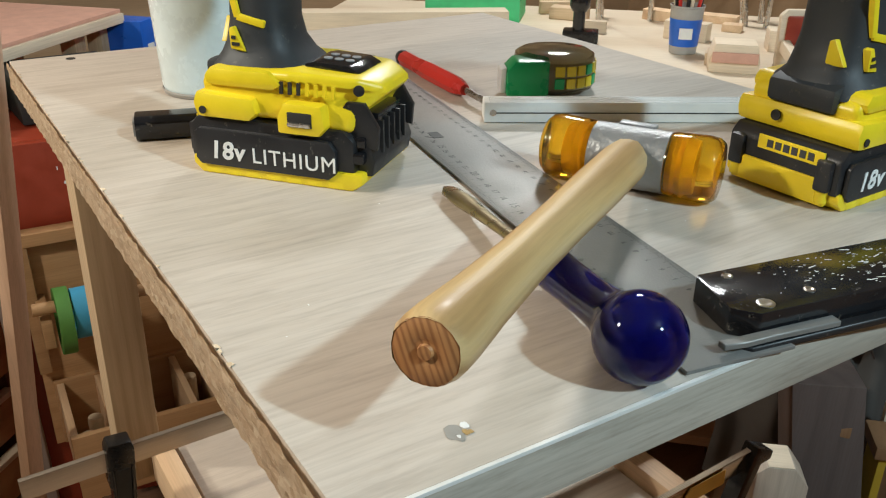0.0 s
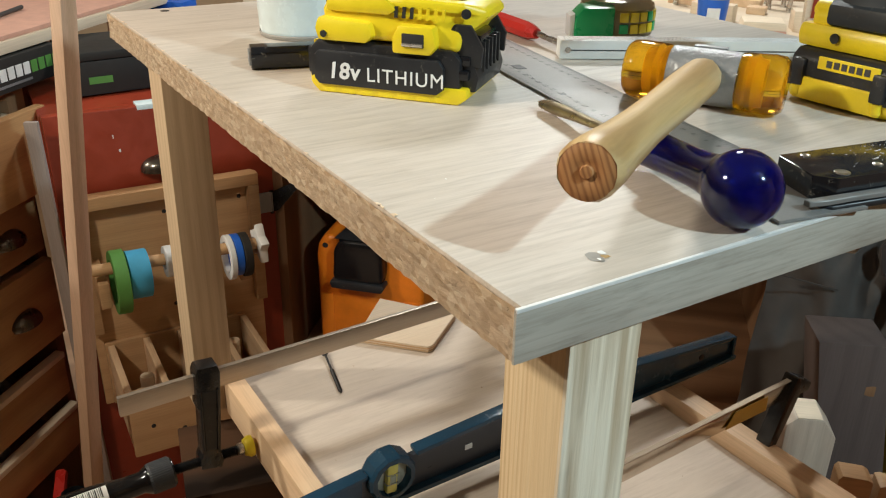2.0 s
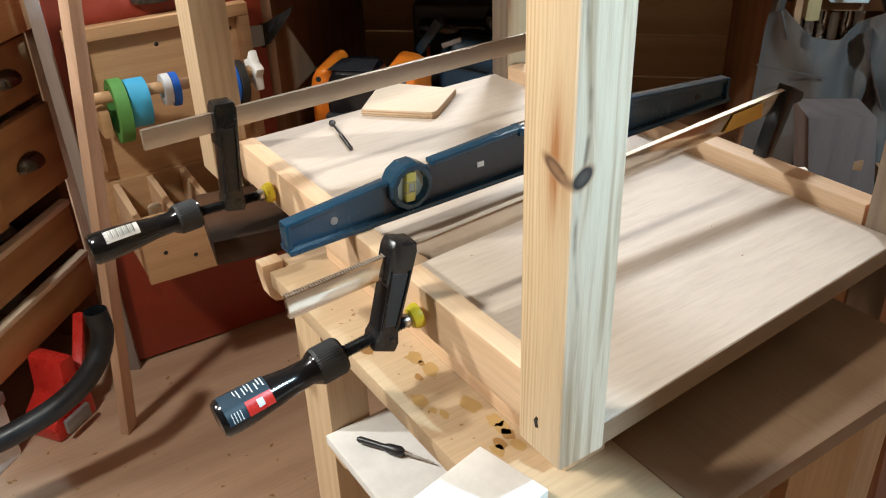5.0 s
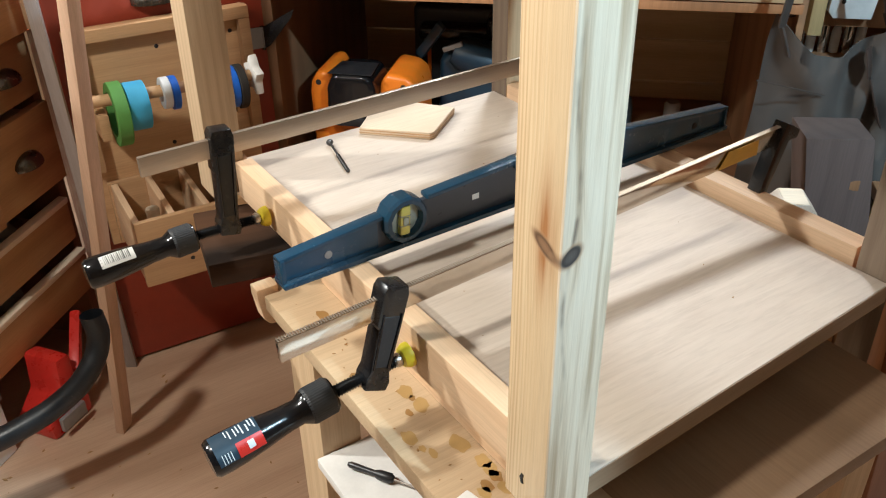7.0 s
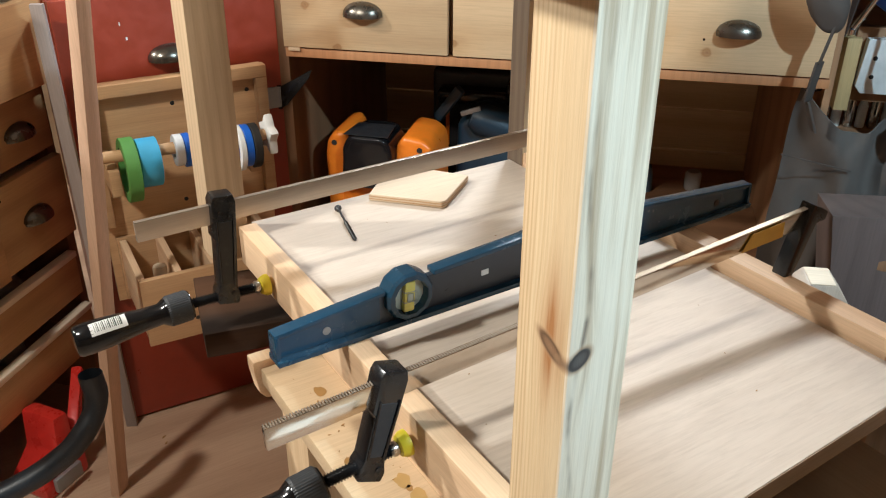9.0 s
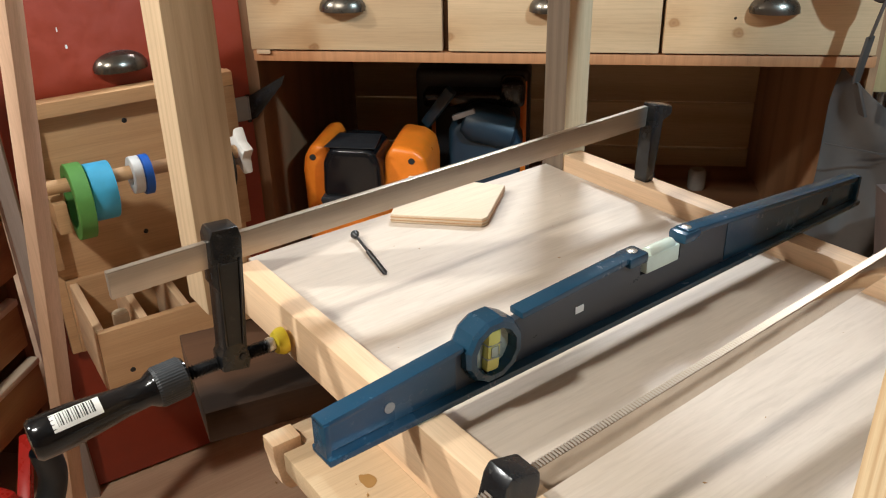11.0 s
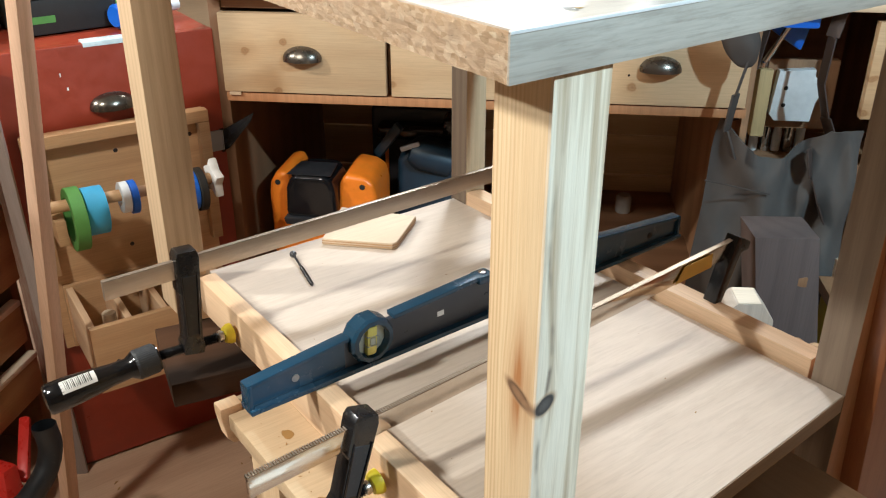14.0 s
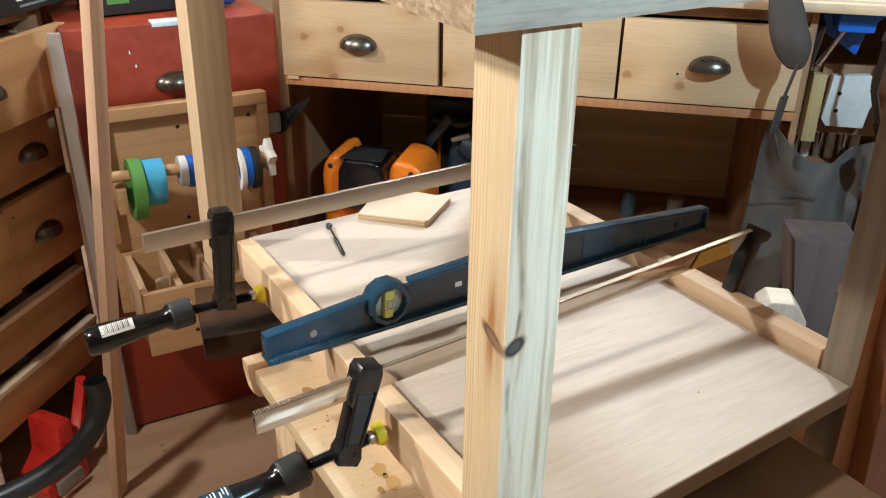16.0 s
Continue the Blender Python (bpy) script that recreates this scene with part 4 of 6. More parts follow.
# ---------------------------------------------------------------- tools on the table
def drill(m, label, front_text=True):
    t = thing("cordless_drill", m, label, "drill", "drills on the table")
    LX, LY = 0.104, 0.070
    # battery
    bat = part("battery_base", prism(B(), [(0.005, 0), (LX - .007, 0), (LX - .001, .004), (LX - .001, .010), (0, .010), (0, .005)], -.001, LY, None, 0.0018), YELLOW, t, "yellow battery base with a scalloped foot")
    for i in range(7):
        x = 0.008 + i * 0.0125
        part("foot_rib", box(B(), x, x + 0.009, -0.0012, LY + .0012, 0.0003, 0.0045, 0.0008), YELLOW, bat)
    body = part("battery_body", prism(B(), [(-0.0015, .0085), (LX - .006, .0085), (LX - .006, .027), (LX - .012, .0325), (.004, .0325), (-0.0015, .027)], 0.0006, LY - .0006, None, 0.0022), BLACK, t, "black battery shell")
    part("label_panel", prism(B(), [(.006, .0055), (.084, .0055), (.0885, .009), (.0885, .0215), (.085, .0265), (.006, .0265), (.003, .0235), (.003, .009)], -0.0026, 0.001, None, 0.0009), BLACK, body, "black label panel")
    if front_text:
        mm = Matrix(((1, 0, 0, 0.0125), (0, 0, 1, -0.0029), (0, 1, 0, 0.0075), (0, 0, 0, 1)))
        text_part("lettering", "18v", 0.0140, mm, WHITECARD, body, 0.0002, 1.08, 0.12, 0.00035)
        mm2 = Matrix(((1, 0, 0, 0.0385), (0, 0, 1, -0.0029), (0, 1, 0, 0.0076), (0, 0, 0, 1)))
        text_part("lettering", "LITHIUM", 0.0122, mm2, WHITECARD, body, 0.0002, 1.12)
    # latch cage at one end
    cage = part("latch_block", prism(B(), [(LX - .014, .007), (LX + .002, .007), (LX + .004, .016), (LX + .001, .025), (LX - .006, .031), (LX - .014, .031)], 0.006, LY - .008, None, 0.0016), BLACK, t)
    for y in (0.006, LY - 0.012):
        part("latch_rib", prism(B(), [(LX - .016, .026), (LX + .005, .022), (LX + .006, .034), (LX - .002, .047), (LX - .012, .047), (LX - .020, .036)], y, y + 0.0035, None, 0.0008), BLACK, cage)
    for i in range(5):
        y = 0.016 + i * 0.008
        part("grille_slat", box(B(), LX - .002, LX + .0045, y, y + 0.0022, .018, .036, 0.0005), BLACK, cage)
    part("latch_button", box(B(), LX - .010, LX + .002, .016, LY - .02, .030, .040, 0.002), GLOSSBLACK, cage)
    for z, y in ((.021, .001), (.029, .004)):
        part("latch_step", box(B(), LX - .013, LX - .001, y, y + 0.006, z - .006, z, 0.0012), GLOSSBLACK, cage)
    # end label on the other side
    part("end_plate", prism(B(), [(.006, .002), (LY - .006, .002), (LY - .004, .016), (.004, .016)], -.0028, .002, Matrix(((0, 1, 0, 0), (1, 0, 0, 0), (0, 0, 1, 0), (0, 0, 0, 1))), .0012), YELLOW, bat)
    part("end_label", box(B(), -0.0026, -0.0012, .010, .050, .0225, .030, 0.0004), YELLOW, body, "yellow end label with a dark bar")
    for i in range(6):
        part("bar_mark", box(B(), -0.0030, -0.0025, .0155 + i * .005, .0190 + i * .005, .0243, .0284, 0), STAMP, body)
    for y in (.004, LY - .012):
        part("end_stop", box(B(), -0.0045, 0.004, y, y + .009, .010, .027, 0.002), BLACK, body)
        part("end_foot", lathe(B(), [(.0035, 0), (.0035, .006)], pose(-0.001, y + .0045, .004), 12), YELLOW, body)
    # tool foot
    bm = prism(B(), [(.010, .0335), (.080, .0335), (.084, .0300), (.096, .0305), (.098, .040), (.110, .050), (.109, .0545), (.098, .0585), (.060, .0605), (.016, .060), (.007, .052)], 0.003, LY - .003, None, 0.004, 3)
    for v in bm.verts:
        if v.co.x > .088:
            v.co.y = LY / 2 + (v.co.y - LY / 2) * (1 - .42 * min(1, (v.co.x - .088) / .02) * min(1, max(0, (v.co.z - .036) / .01)))
    foot = part("tool_foot", bm, YELLOW, t, "yellow plastic tool foot")
    part("foot_shoulder", prism(B(), [(.012, .050), (.052, .050), (.058, .0535), (.050, .0600), (.014, .0600), (.010, .055)], .0005, LY - .0005, None, .003), YELLOW, foot)
    part("rear_lug", prism(B(), [(.006, .0325), (.038, .0325), (.043, .037), (.041, .0455), (.006, .047), (.004, .040)], -0.0025, LY + .0025, None, 0.003), YELLOW, foot)
    part("clip_lug", prism(B(), [(.056, .029), (.080, .029), (.084, .034), (.082, .046), (.060, .046), (.056, .038)], -0.004, 0.006, None, 0.002), YELLOW, foot)
    part("clip_slot", box(B(), .0625, .0765, -.0046, -.0030, .0335, .0415, 0.0006), DARK, foot)
    part("clip_pin", rod(B(), (.063, -.0046, .0350), (.076, -.0046, .0350), .0012, None, 8), STEEL, foot)
    part("end_screw", lathe(B(), [(.0030, 0), (.0030, .0010), (.0014, .0004)], pose(.0036, .046, .0405, 90, 0, -90), 14), DARK, foot)
    part("screw", lathe(B(), [(.0022, 0), (.0022, .0006)], pose(.0105, -.0026, .037, 90, 0, 0), 10), DARK, foot)
    part("screw_boss", lathe(B(), [(.0030, 0), (.0030, .0008), (.0016, .0004)], pose(.0985, .0085, .0530, 90, 0, 18), 14), BLACK, foot)
    for i in range(7):
        part("vent", prism(B(), [(0, 0), (.0018, 0), (.0022, .0065), (.0004, .0065)], 0.0018, 0.0032, Matrix.Translation((.0555 + i * .0050, 0, .0490))), DARK if i < 3 else YELLOW, foot, smooth=0)
    pan = part("selector_panel", prism(B(), [(.062, .0585), (.092, .0575), (.095, .0590), (.088, .0625), (.068, .0635), (.062, .0620)], 0.019, LY - .019, None, 0.0018), GLOSSBLACK, foot, "black selector panel")
    for i in range(3):
        for j in range(2):
            part("panel_mark", lathe(B(), [(.0026, 0), (.0026, .0004)], pose(.0715 + i * .0064, .030 + j * .009, .0634 - i * .0003, 0, 3, 0), 10), CASTMETAL, pan)
    # rubber neck and grip, a loft of rounded sections
    bm = B()
    seg = 20
    rings = []
    for cx, rx, ry, z in ((.036, .032, .0315, .0545), (.0345, .029, .0285, .0595), (.0335, .0245, .0225, .065), (.0325, .0195, .0215, .072), (.0325, .0172, .0200, .082), (.0330, .0168, .0195, .100), (.0325, .0174, .0195, .125), (.030, .0195, .0180, .150), (.026, .022, .0190, .165)):
        rings.append([bm.verts.new((cx + rx * math.copysign(abs(math.cos(a)) ** .7, math.cos(a)), LY / 2 + ry * math.copysign(abs(math.sin(a)) ** .7, math.sin(a)), z)) for a in (2 * math.pi * i / seg for i in range(seg))])
    for a, b in zip(rings, rings[1:]):
        for i in range(seg):
            bm.faces.new((a[i], a[(i + 1) % seg], b[(i + 1) % seg], b[i]))
    bm.faces.new(rings[0][::-1])
    bm.faces.new(rings[-1])
    bmesh.ops.recalc_face_normals(bm, faces=bm.faces)
    grip = part("grip", bm, RUBBER, t, "dark grey rubber grip", smooth=1.0)
    part("skirt", prism(B(), [(.0035, .0480), (.0080, .0465), (.050, .0560), (.050, .0615), (.012, .0625), (.0035, .0600)], .015, LY - .015, None, .003), RUBBER, grip)
    y0 = LY / 2 - .0222
    part("grip_triangle", prism(B(), [(.0225, .068), (.0315, .067), (.0245, .080), (.0220, .079)], y0 - .0010, y0 + .008, None, 0.0008), YELLOW, grip, "small yellow triangle mark")
    for z in (.072, .0755):
        part("triangle_slot", box(B(), .0237, .0282 - (z - .072) * .6, y0 - .0017, y0 - .0005, z - .002, z - .0002, 0), DARK, grip)
    part("grip_stripe", beam(B(), (.0215, y0 + .0034, .106), (.0265, y0 + .0030, .0845), .0035, .004, .0008), YELLOW, grip)
    part("grip_stripe", beam(B(), (.0260, y0 + .0030, .0850), (.042, y0 + .0030, .0815), .0035, .004, .0008), YELLOW, grip)
    part("end_triangle", prism(B(), [(.0190, .070), (.0300, .0695), (.0295, .082), (.0265, .083)], .0125, .0175, Matrix(((0, 1, 0, 0), (1, 0, 0, 0), (0, 0, 1, 0), (0, 0, 0, 1))), 0.0008), YELLOW, grip)
    # motor housing above the grip
    part("housing", prism(B(), [(-.045, .166), (.030, .160), (.075, .168), (.080, .205), (.070, .218), (-.040, .218), (-.058, .200)], LY / 2 - .030, LY / 2 + .030, None, 0.010, 3), YELLOW, t, "yellow motor housing")
    part("chuck", lathe(B(), [(.020, 0), (.021, .01), (.021, .03), (.015, .042), (.009, .05)], aim((.079, LY / 2, .192), (.179, LY / 2, .192)), 24), BLACK, t)
    return t


drill(pose(0.0555, 0.298, ZT, 0, 0, -50.5), "yellow and black cordless drill standing on its battery")
drill(pose(0.316, 0.071, ZT, 0, 0, 2), "second yellow cordless drill at the table's far side")


def mallet():
    a, b = Vector((0.226, 0.194, 1.1775)), Vector((0.2745, 0.1125, 1.1775))
    mid = (a + b) / 2
    t = thing("plastic_mallet", pose(mid.x, mid.y, ZT), "wooden-handled mallet with amber plastic faces", "mallet")

    def q(p):
        return Vector(p) - Vector((mid.x, mid.y, ZT))
    L0 = (b - a).length
    hm = aim(q(a), q(b))
    part("head_sleeve", lathe(B(), [(.0160, L0 * .28), (.0168, L0 * .285), (.0168, L0 * .715), (.0160, L0 * .72)], hm, 36), SLEEVE, t, "mottled grey cast metal sleeve")
    for z0, z1, sgn in ((L0 * .282, 0.0, -1), (L0 * .718, L0, 1)):
        f = part("face", lathe(B(), [(.0164, z0), (.0170, z0 + (z1 - z0) * .08), (.0178, z0 + (z1 - z0) * .70), (.0172, z0 + (z1 - z0) * .90), (.0150, z1), (.0001, z1)], hm, 36, False), AMBER, t, "see-through amber plastic face", smooth=0.9)
        part("thread_core", lathe(B(), [(.0001, z0), (.0105, z0 + sgn * .001), (.0115, z0 + sgn * .004), (.0100, z0 + sgn * .006), (.0115, z0 + sgn * .009), (.0100, z0 + sgn * .011), (.0095, z0 + sgn * .015), (.0001, z0 + sgn * .0155)], hm, 24, False), AMBERCORE, f)
    part("raised_badge", box(B(), -.001, .001, -.010, .010, -.003, .003, .0006), CASTMETAL, t).matrix_local = Matrix.Translation(q(mid) + Vector((0.005, 0.002, 0.0167))) @ pose(0, 0, 0, 0, 90, 31)
    # eight-sided handle that swells towards its end
    e = q((0.0335, 0.0085, 1.2015))
    h0 = q(mid) + Vector((0, 0, 0.001))
    d = e - h0
    n = d.length
    bm = B()
    m = aim(h0, e) @ pose(0, 0, 0, 0, 0, 22.5)
    rings = []
    for k, r in ((0.0, .0098), (.05, .0118), (.10, .0124), (.3, .0120), (.5, .0108), (.7, .0104), (.86, .0112), (.95, .0122), (.985, .0122), (1.0, .0108)):
        z = n * k
        rings.append([bm.verts.new(m @ Vector((r * 1.03 * math.cos(i * math.pi / 8) * (1.0 if i % 2 == 0 else .975), r * math.sin(i * math.pi / 8) * (1.0 if i % 2 == 0 else .975), z))) for i in range(16)])
    for p, r in zip(rings, rings[1:]):
        for i in range(16):
            bm.faces.new((p[i], p[(i + 1) % 16], r[(i + 1) % 16], r[i]))
    bmesh.ops.recalc_face_normals(bm, faces=bm.faces)
    h = part("handle", bm, ASH, t, "varnished ash handle", smooth=1.0)
    # turn the grain along the handle
    turn = m @ pose(0, 0, 0, 0, 90, 0)
    h.data.transform(turn.inverted())
    h.matrix_local = turn
    c = part("handle_end", lathe(B(), [(.0108, 0), (.0104, .0003), (.0042, .0004), (.0038, .0002), (.0026, .0002), (.0022, .0012), (.0001, .0014)], Matrix(), 28), ASH_END, h, "brown end grain with a turned centre")
    c.matrix_local = pose(-n + 0.0004, 0, 0, 0, -90, 0)
    return t


mallet()


def gouge():
    o = Vector((0.1225, 0.0125, ZT))
    t = thing("blue_handled_chisel", pose(*o), "old steel blade with a clear blue ball-ended handle", "chisel")
    R = 0.0168
    d = Vector((0.158, 0.196, 0)) - Vector((o.x, o.y, 0))
    d.normalize()
    c = Vector((0, 0, R))
    hm = aim(c, c + Vector((d.x, d.y, -0.055)))
    prof = [(0.0001, -R)]
    for i in range(1, 14):
        a = math.pi * i / 17
        prof.append((R * math.sin(a), -R * math.cos(a)))
    prof += [(.0105, .0165), (.0095, .021), (.0088, .030), (.0088, .050), (.0094, .066), (.0098, .074), (.008, .078), (.0001, .079)]
    part("handle", lathe(B(), prof, hm, 36, False), BLUEGLASS, t, "glossy clear blue plastic handle", smooth=1.0)
    part("handle_core", lathe(B(), [(0.0001, -R * .8)] + [(R * .84 * math.sin(math.pi * i / 12), -R * .84 * math.cos(math.pi * i / 12)) for i in range(1, 9)] + [(.007, .02), (.0065, .07), (.0001, .072)], hm, 24, False), BLUECORE, t, "", smooth=1.0)
    s0 = c + Vector((d.x, d.y, -0.055)) * 0.076
    s1 = Vector((d.x, d.y, 0)) * 0.186 + Vector((0, 0, 0.004))
    m = aim(s0, s1)
    n = (s1 - s0).length
    part("blade", lathe(B(), [(.004, 0), (.0035, n * .3), (.0042, n * .5), (.0058, n * .75), (.0052, n * .92), (.0012, n)], m @ Matrix.Diagonal((1, .55, 1, 1)), 14), TARNISH, t, "tarnished steel blade")


gouge()


def square():
    ang = math.degrees(math.atan2(0.159, 0.028)) - 90
    t = thing("try_square", pose(0.1535, 0.0135, ZT, 0, 0, ang), "aluminium try square with a glossy black stock", "square")
    x0, x1 = -0.0125, 0.0365
    part("blade", box(B(), x0, x1, -0.012, 0.50, 0.0003, 0.0019, 0.0003), RULESTEEL, t, "brushed aluminium ruler blade")
    blade = t.children[0]
    vs, fs = [], []
    for i in range(1, 481):
        y = i * 0.001
        w = 0.0062 if i % 10 == 0 else (0.0048 if i % 5 == 0 else 0.0032)
        for xa, xb in ((x0 + .0006, x0 + .0006 + w), (x1 - .0006 - w, x1 - .0006)):
            b0 = len(vs)
            vs += [(xa, y - .00012, .00195), (xb, y - .00012, .00195), (xb, y + .00012, .00195), (xa, y + .00012, .00195)]
            fs.append((b0, b0 + 1, b0 + 2, b0 + 3))
    me = bpy.data.meshes.new("graduation")
    me.from_pydata(vs, [], fs)
    me.materials.append(STAMP)
    g = new("graduation", me)
    g.parent = blade
    tagged(g, "fine black millimetre marks", kind="stuff")
    for i in range(1, 48):
        big = i % 5 == 0
        m = Matrix.Translation((x0 + .0078, i * 0.01 + .0016, 0.00196)) @ pose(0, 0, 0, 0, 0, -90)
        text_part("figure", str(i), 0.0062 if big else 0.0046, m, STAMP, blade, 0.00002)
    for i in range(1, 40, 1):
        m = Matrix.Translation((x1 - .0078, i * 0.01 - .0016, 0.00196)) @ pose(0, 0, 0, 0, 0, 90)
        text_part("figure", str(i), 0.0040, m, STAMP, blade, 0.00002)
    part("stamp", box(B(), .000, .007, .265, .277, .00192, .0021, 0), STAMP, blade, "small dark printed stamp")
    # stock: two black layers with the blade between
    pts = [(0.017, 0.004), (0.021, 0.030), (0.023, 0.0315), (0.21, 0.0315), (0.21, -0.004), (0.025, -0.004)]
    flat = Matrix(((1, 0, 0, 0), (0, 0, 1, 0), (0, 1, 0, 0), (0, 0, 0, 1)))
    st = part("stock", prism(B(), pts, 0.0022, 0.0135, flat, 0.0007, 2), GLOSSBLACK, t, "glossy black stock with scratches")
    part("stock_underside", prism(B(), [(.018, -.010), (.21, -.010), (.21, -.0045), (.014, -.0045)], 0.0004, 0.0035, flat, 0.0005, 1), BLACK, t)
    part("tongue", prism(B(), [(0.006, -.0085), (.016, -.0096), (.030, -.0092), (.060, -.0098), (.060, -.0046), (0.006, -.0046)], 0.0040, 0.0066, flat, 0.0004, 1), RULESTEEL, t, "bright metal tongue edge")
    for x, y, r in ((.033, .026, .0024), (.056, .005, .0024), (.032, .002, .0036)):
        part("rivet", lathe(B(), [(r, 0), (r, .0004), (r * .7, .0007), (r * .3, .0003)], pose(x, y, 0.0134), 18), STEEL, st)


square()

rng = random.Random(31)
for k in range(3):
    bm = B()
    for i in range(45):
        x, y, s, a = rng.gauss(.095, .022), rng.uniform(.0, .029), rng.uniform(.0002, .0006), rng.uniform(-.5, .3)
        ln = s * rng.choice((1, 1, 1.5, 4))
        bm.faces.new([bm.verts.new((x + u * ln * math.cos(a) - v * s * math.sin(a), y + u * ln * math.sin(a) + v * s * math.cos(a), 0.0136 + k * .00002)) for u, v in ((-1, -.5), (1, -.5), (1, .5), (-1, .5))])
    st = bpy.data.objects["stock"]
    part("scratches", bm, PAINTWHITE, st, "fine pale scratches", smooth=0)


def folding_rule():
    t = thing("folding_rule", pose(0.249, 0.291, ZT, 0, 0, -30), "white folding rule lying closed on its edge", "rule")
    for k in range(4):
        y = k * 0.0042
        seg = part("segment", box(B(), 0.0, 0.20, y, y + 0.0038, 0.0004, 0.0142, 0.0008), PAINTWHITE, t)
        if k == 0:
            part("slot", box(B(), 0.008, 0.195, -0.0003, 0.0003, 0.0066, 0.0074, 0), STAMP, seg)
        part("hinge_pin", lathe(B(), [(.0022, 0), (.0022, .0005)], pose(0.006, y - .0001, 0.0072, 90, 0, 0), 12), STEEL, seg)
    vs, fs = [], []
    for k in range(4):
        y = k * 0.0042
        for i in range(190):
            x = 0.004 + i * 0.001
            w = .0032 if i % 10 == 0 else .0018
            b0 = len(vs)
            vs += [(x, y + .0003, .01425), (x + .0003, y + .0003, .01425), (x + .0003, y + .0003 + w, .01425), (x, y + .0003 + w, .01425)]
            fs.append((b0, b0 + 1, b0 + 2, b0 + 3))
    me = bpy.data.meshes.new("graduation")
    me.from_pydata(vs, [], fs)
    me.materials.append(STAMP)
    g = new("graduation", me)
    g.parent = t
    tagged(g, "fine dark graduation marks", kind="stuff")


folding_rule()


def red_driver():
    t = thing("screwdriver", pose(0.269, 0.345, ZT), "small screwdriver with a red plastic handle", "screwdriver")
    a, b = Vector((0, 0, .0075)), Vector((0.013, 0.118, .0072))
    n = (b - a).length
    part("handle", lathe(B(), [(.004, 0), (.0055, .006), (.0070, .014), (.0072, n * .5), (.0062, n * .75), (.0066, n * .9), (.0045, n)], aim(a, b), 8), REDPLASTIC, t, "faceted red handle", smooth=0.5)
    part("end_cap", lathe(B(), [(.0060, n * .93), (.0064, n * .96), (.004, n * 1.01)], aim(a, b), 16), BLACK, t)
    part("shaft", rod(B(), (0.001, 0.004, .0075), (-0.004, -0.036, .0068), .0024, None, 12), STEEL, t)


red_driver()


def tape_measure():
    t = thing("tape_measure", pose(0.348, 0.342, ZT, 0, 0, -28), "green and yellow see-through tape measure", "tape measure")
    case = part("case", lathe(B(), [(.025, .0004), (.030, .003), (.031, .008), (.031, .022), (.030, .027), (.026, .0295), (.01, .031), (.0001, .0312)], None, 40, False), SMOKE, t, "see-through smoky plastic case")
    part("tape_coil", lathe(B(), [(.022, .003), (.0265, .005), (.0265, .024), (.022, .0275), (.012, .0285)], None, 32), COIL, case, "tan tape coil inside")
    for i in range(10):
        for z in (.0065, .0155):
            q = part("tape_window", box(B(), .0300, .0318, -.0036, .0036, z, z + .0075, .0006), YELLOWPLASTIC if (i + int(z * 100)) % 4 else GREENPLASTIC, case)
            q.matrix_local = pose(0, 0, 0, 0, 0, -92 + i * 16)
    part("mouth_block", prism(B(), [(-.040, 0.0005), (-.008, 0.0005), (-.008, .027), (-.034, .027), (-.040, .020)], -.030, -.006, None, .003), GREENPLASTIC, t)
    part("hook", prism(B(), [(-.044, .003), (-.040, .003), (-.040, .022), (-.044, .020)], -.027, -.010, None, .0008), WHITE, t, "pale end hook")


tape_measure()

mug = thing("enamel_mug", pose(0.121, 0.466, ZT), "tall pale blue-white enamel beaker on the table", "mug")
part("body", lathe(B(), [(.030, 0), (.0335, .0015), (.035, .006), (.042, .15), (.043, .170), (.0415, .170), (.0405, .15), (.033, .008), (.001, .006)], None, 48, False), CUPBLUE, mug, smooth=0.8)
part("foot_ring", lathe(B(), [(.0318, 0), (.0345, .0004), (.0356, .0030), (.0352, .0042)], None, 48, False), THREAD, mug, "worn grey foot ring")

mk = thing("black_marker_case", pose(0.0415, 0.372, ZT, 0, 0, -16), "small glossy black tool grip lying flat", "case")
part("grip", prism(B(), [(0, .002), (.003, 0), (.016, 0), (.019, .002), (.019, .012), (.016, .0155), (.003, .0155), (0, .012)], 0, .075, Matrix(((0, 1, 0, 0), (-1, 0, 0, .0095), (0, 0, 1, 0), (0, 0, 0, 1))), 0.0012), GLOSSBLACK, mk)
part("end_cap", box(B(), -.0012, .0015, -.0065, .0065, .003, .0125, .0005), CASTMETAL, mk)


# ---------------------------------------------------------------- cabinets
def cup_pull(parent, x, z, y, w=0.036, h=0.026, d=0.024):
    bm = B()
    nu, nv = 20, 10
    g = [[bm.verts.new((x + w * math.cos(math.pi * i / nu), y - d * math.sin(math.pi * i / nu) * math.cos(math.pi / 2 * j / nv), z + h * math.sin(math.pi * i / nu) ** .8 * math.sin(math.pi / 2 * j / nv))) for j in range(nv + 1)] for i in range(1, nu)]
    for a, b in zip(g, g[1:]):
        for j in range(nv):
            bm.faces.new((a[j], b[j], b[j + 1], a[j + 1]))
    bmesh.ops.recalc_face_normals(bm, faces=bm.faces)
    bmesh.ops.solidify(bm, geom=bm.faces[:], thickness=0.0013)
    return part("cup_handle", bm, BRASSY, parent, "aged brass cup handle", smooth=1.2)


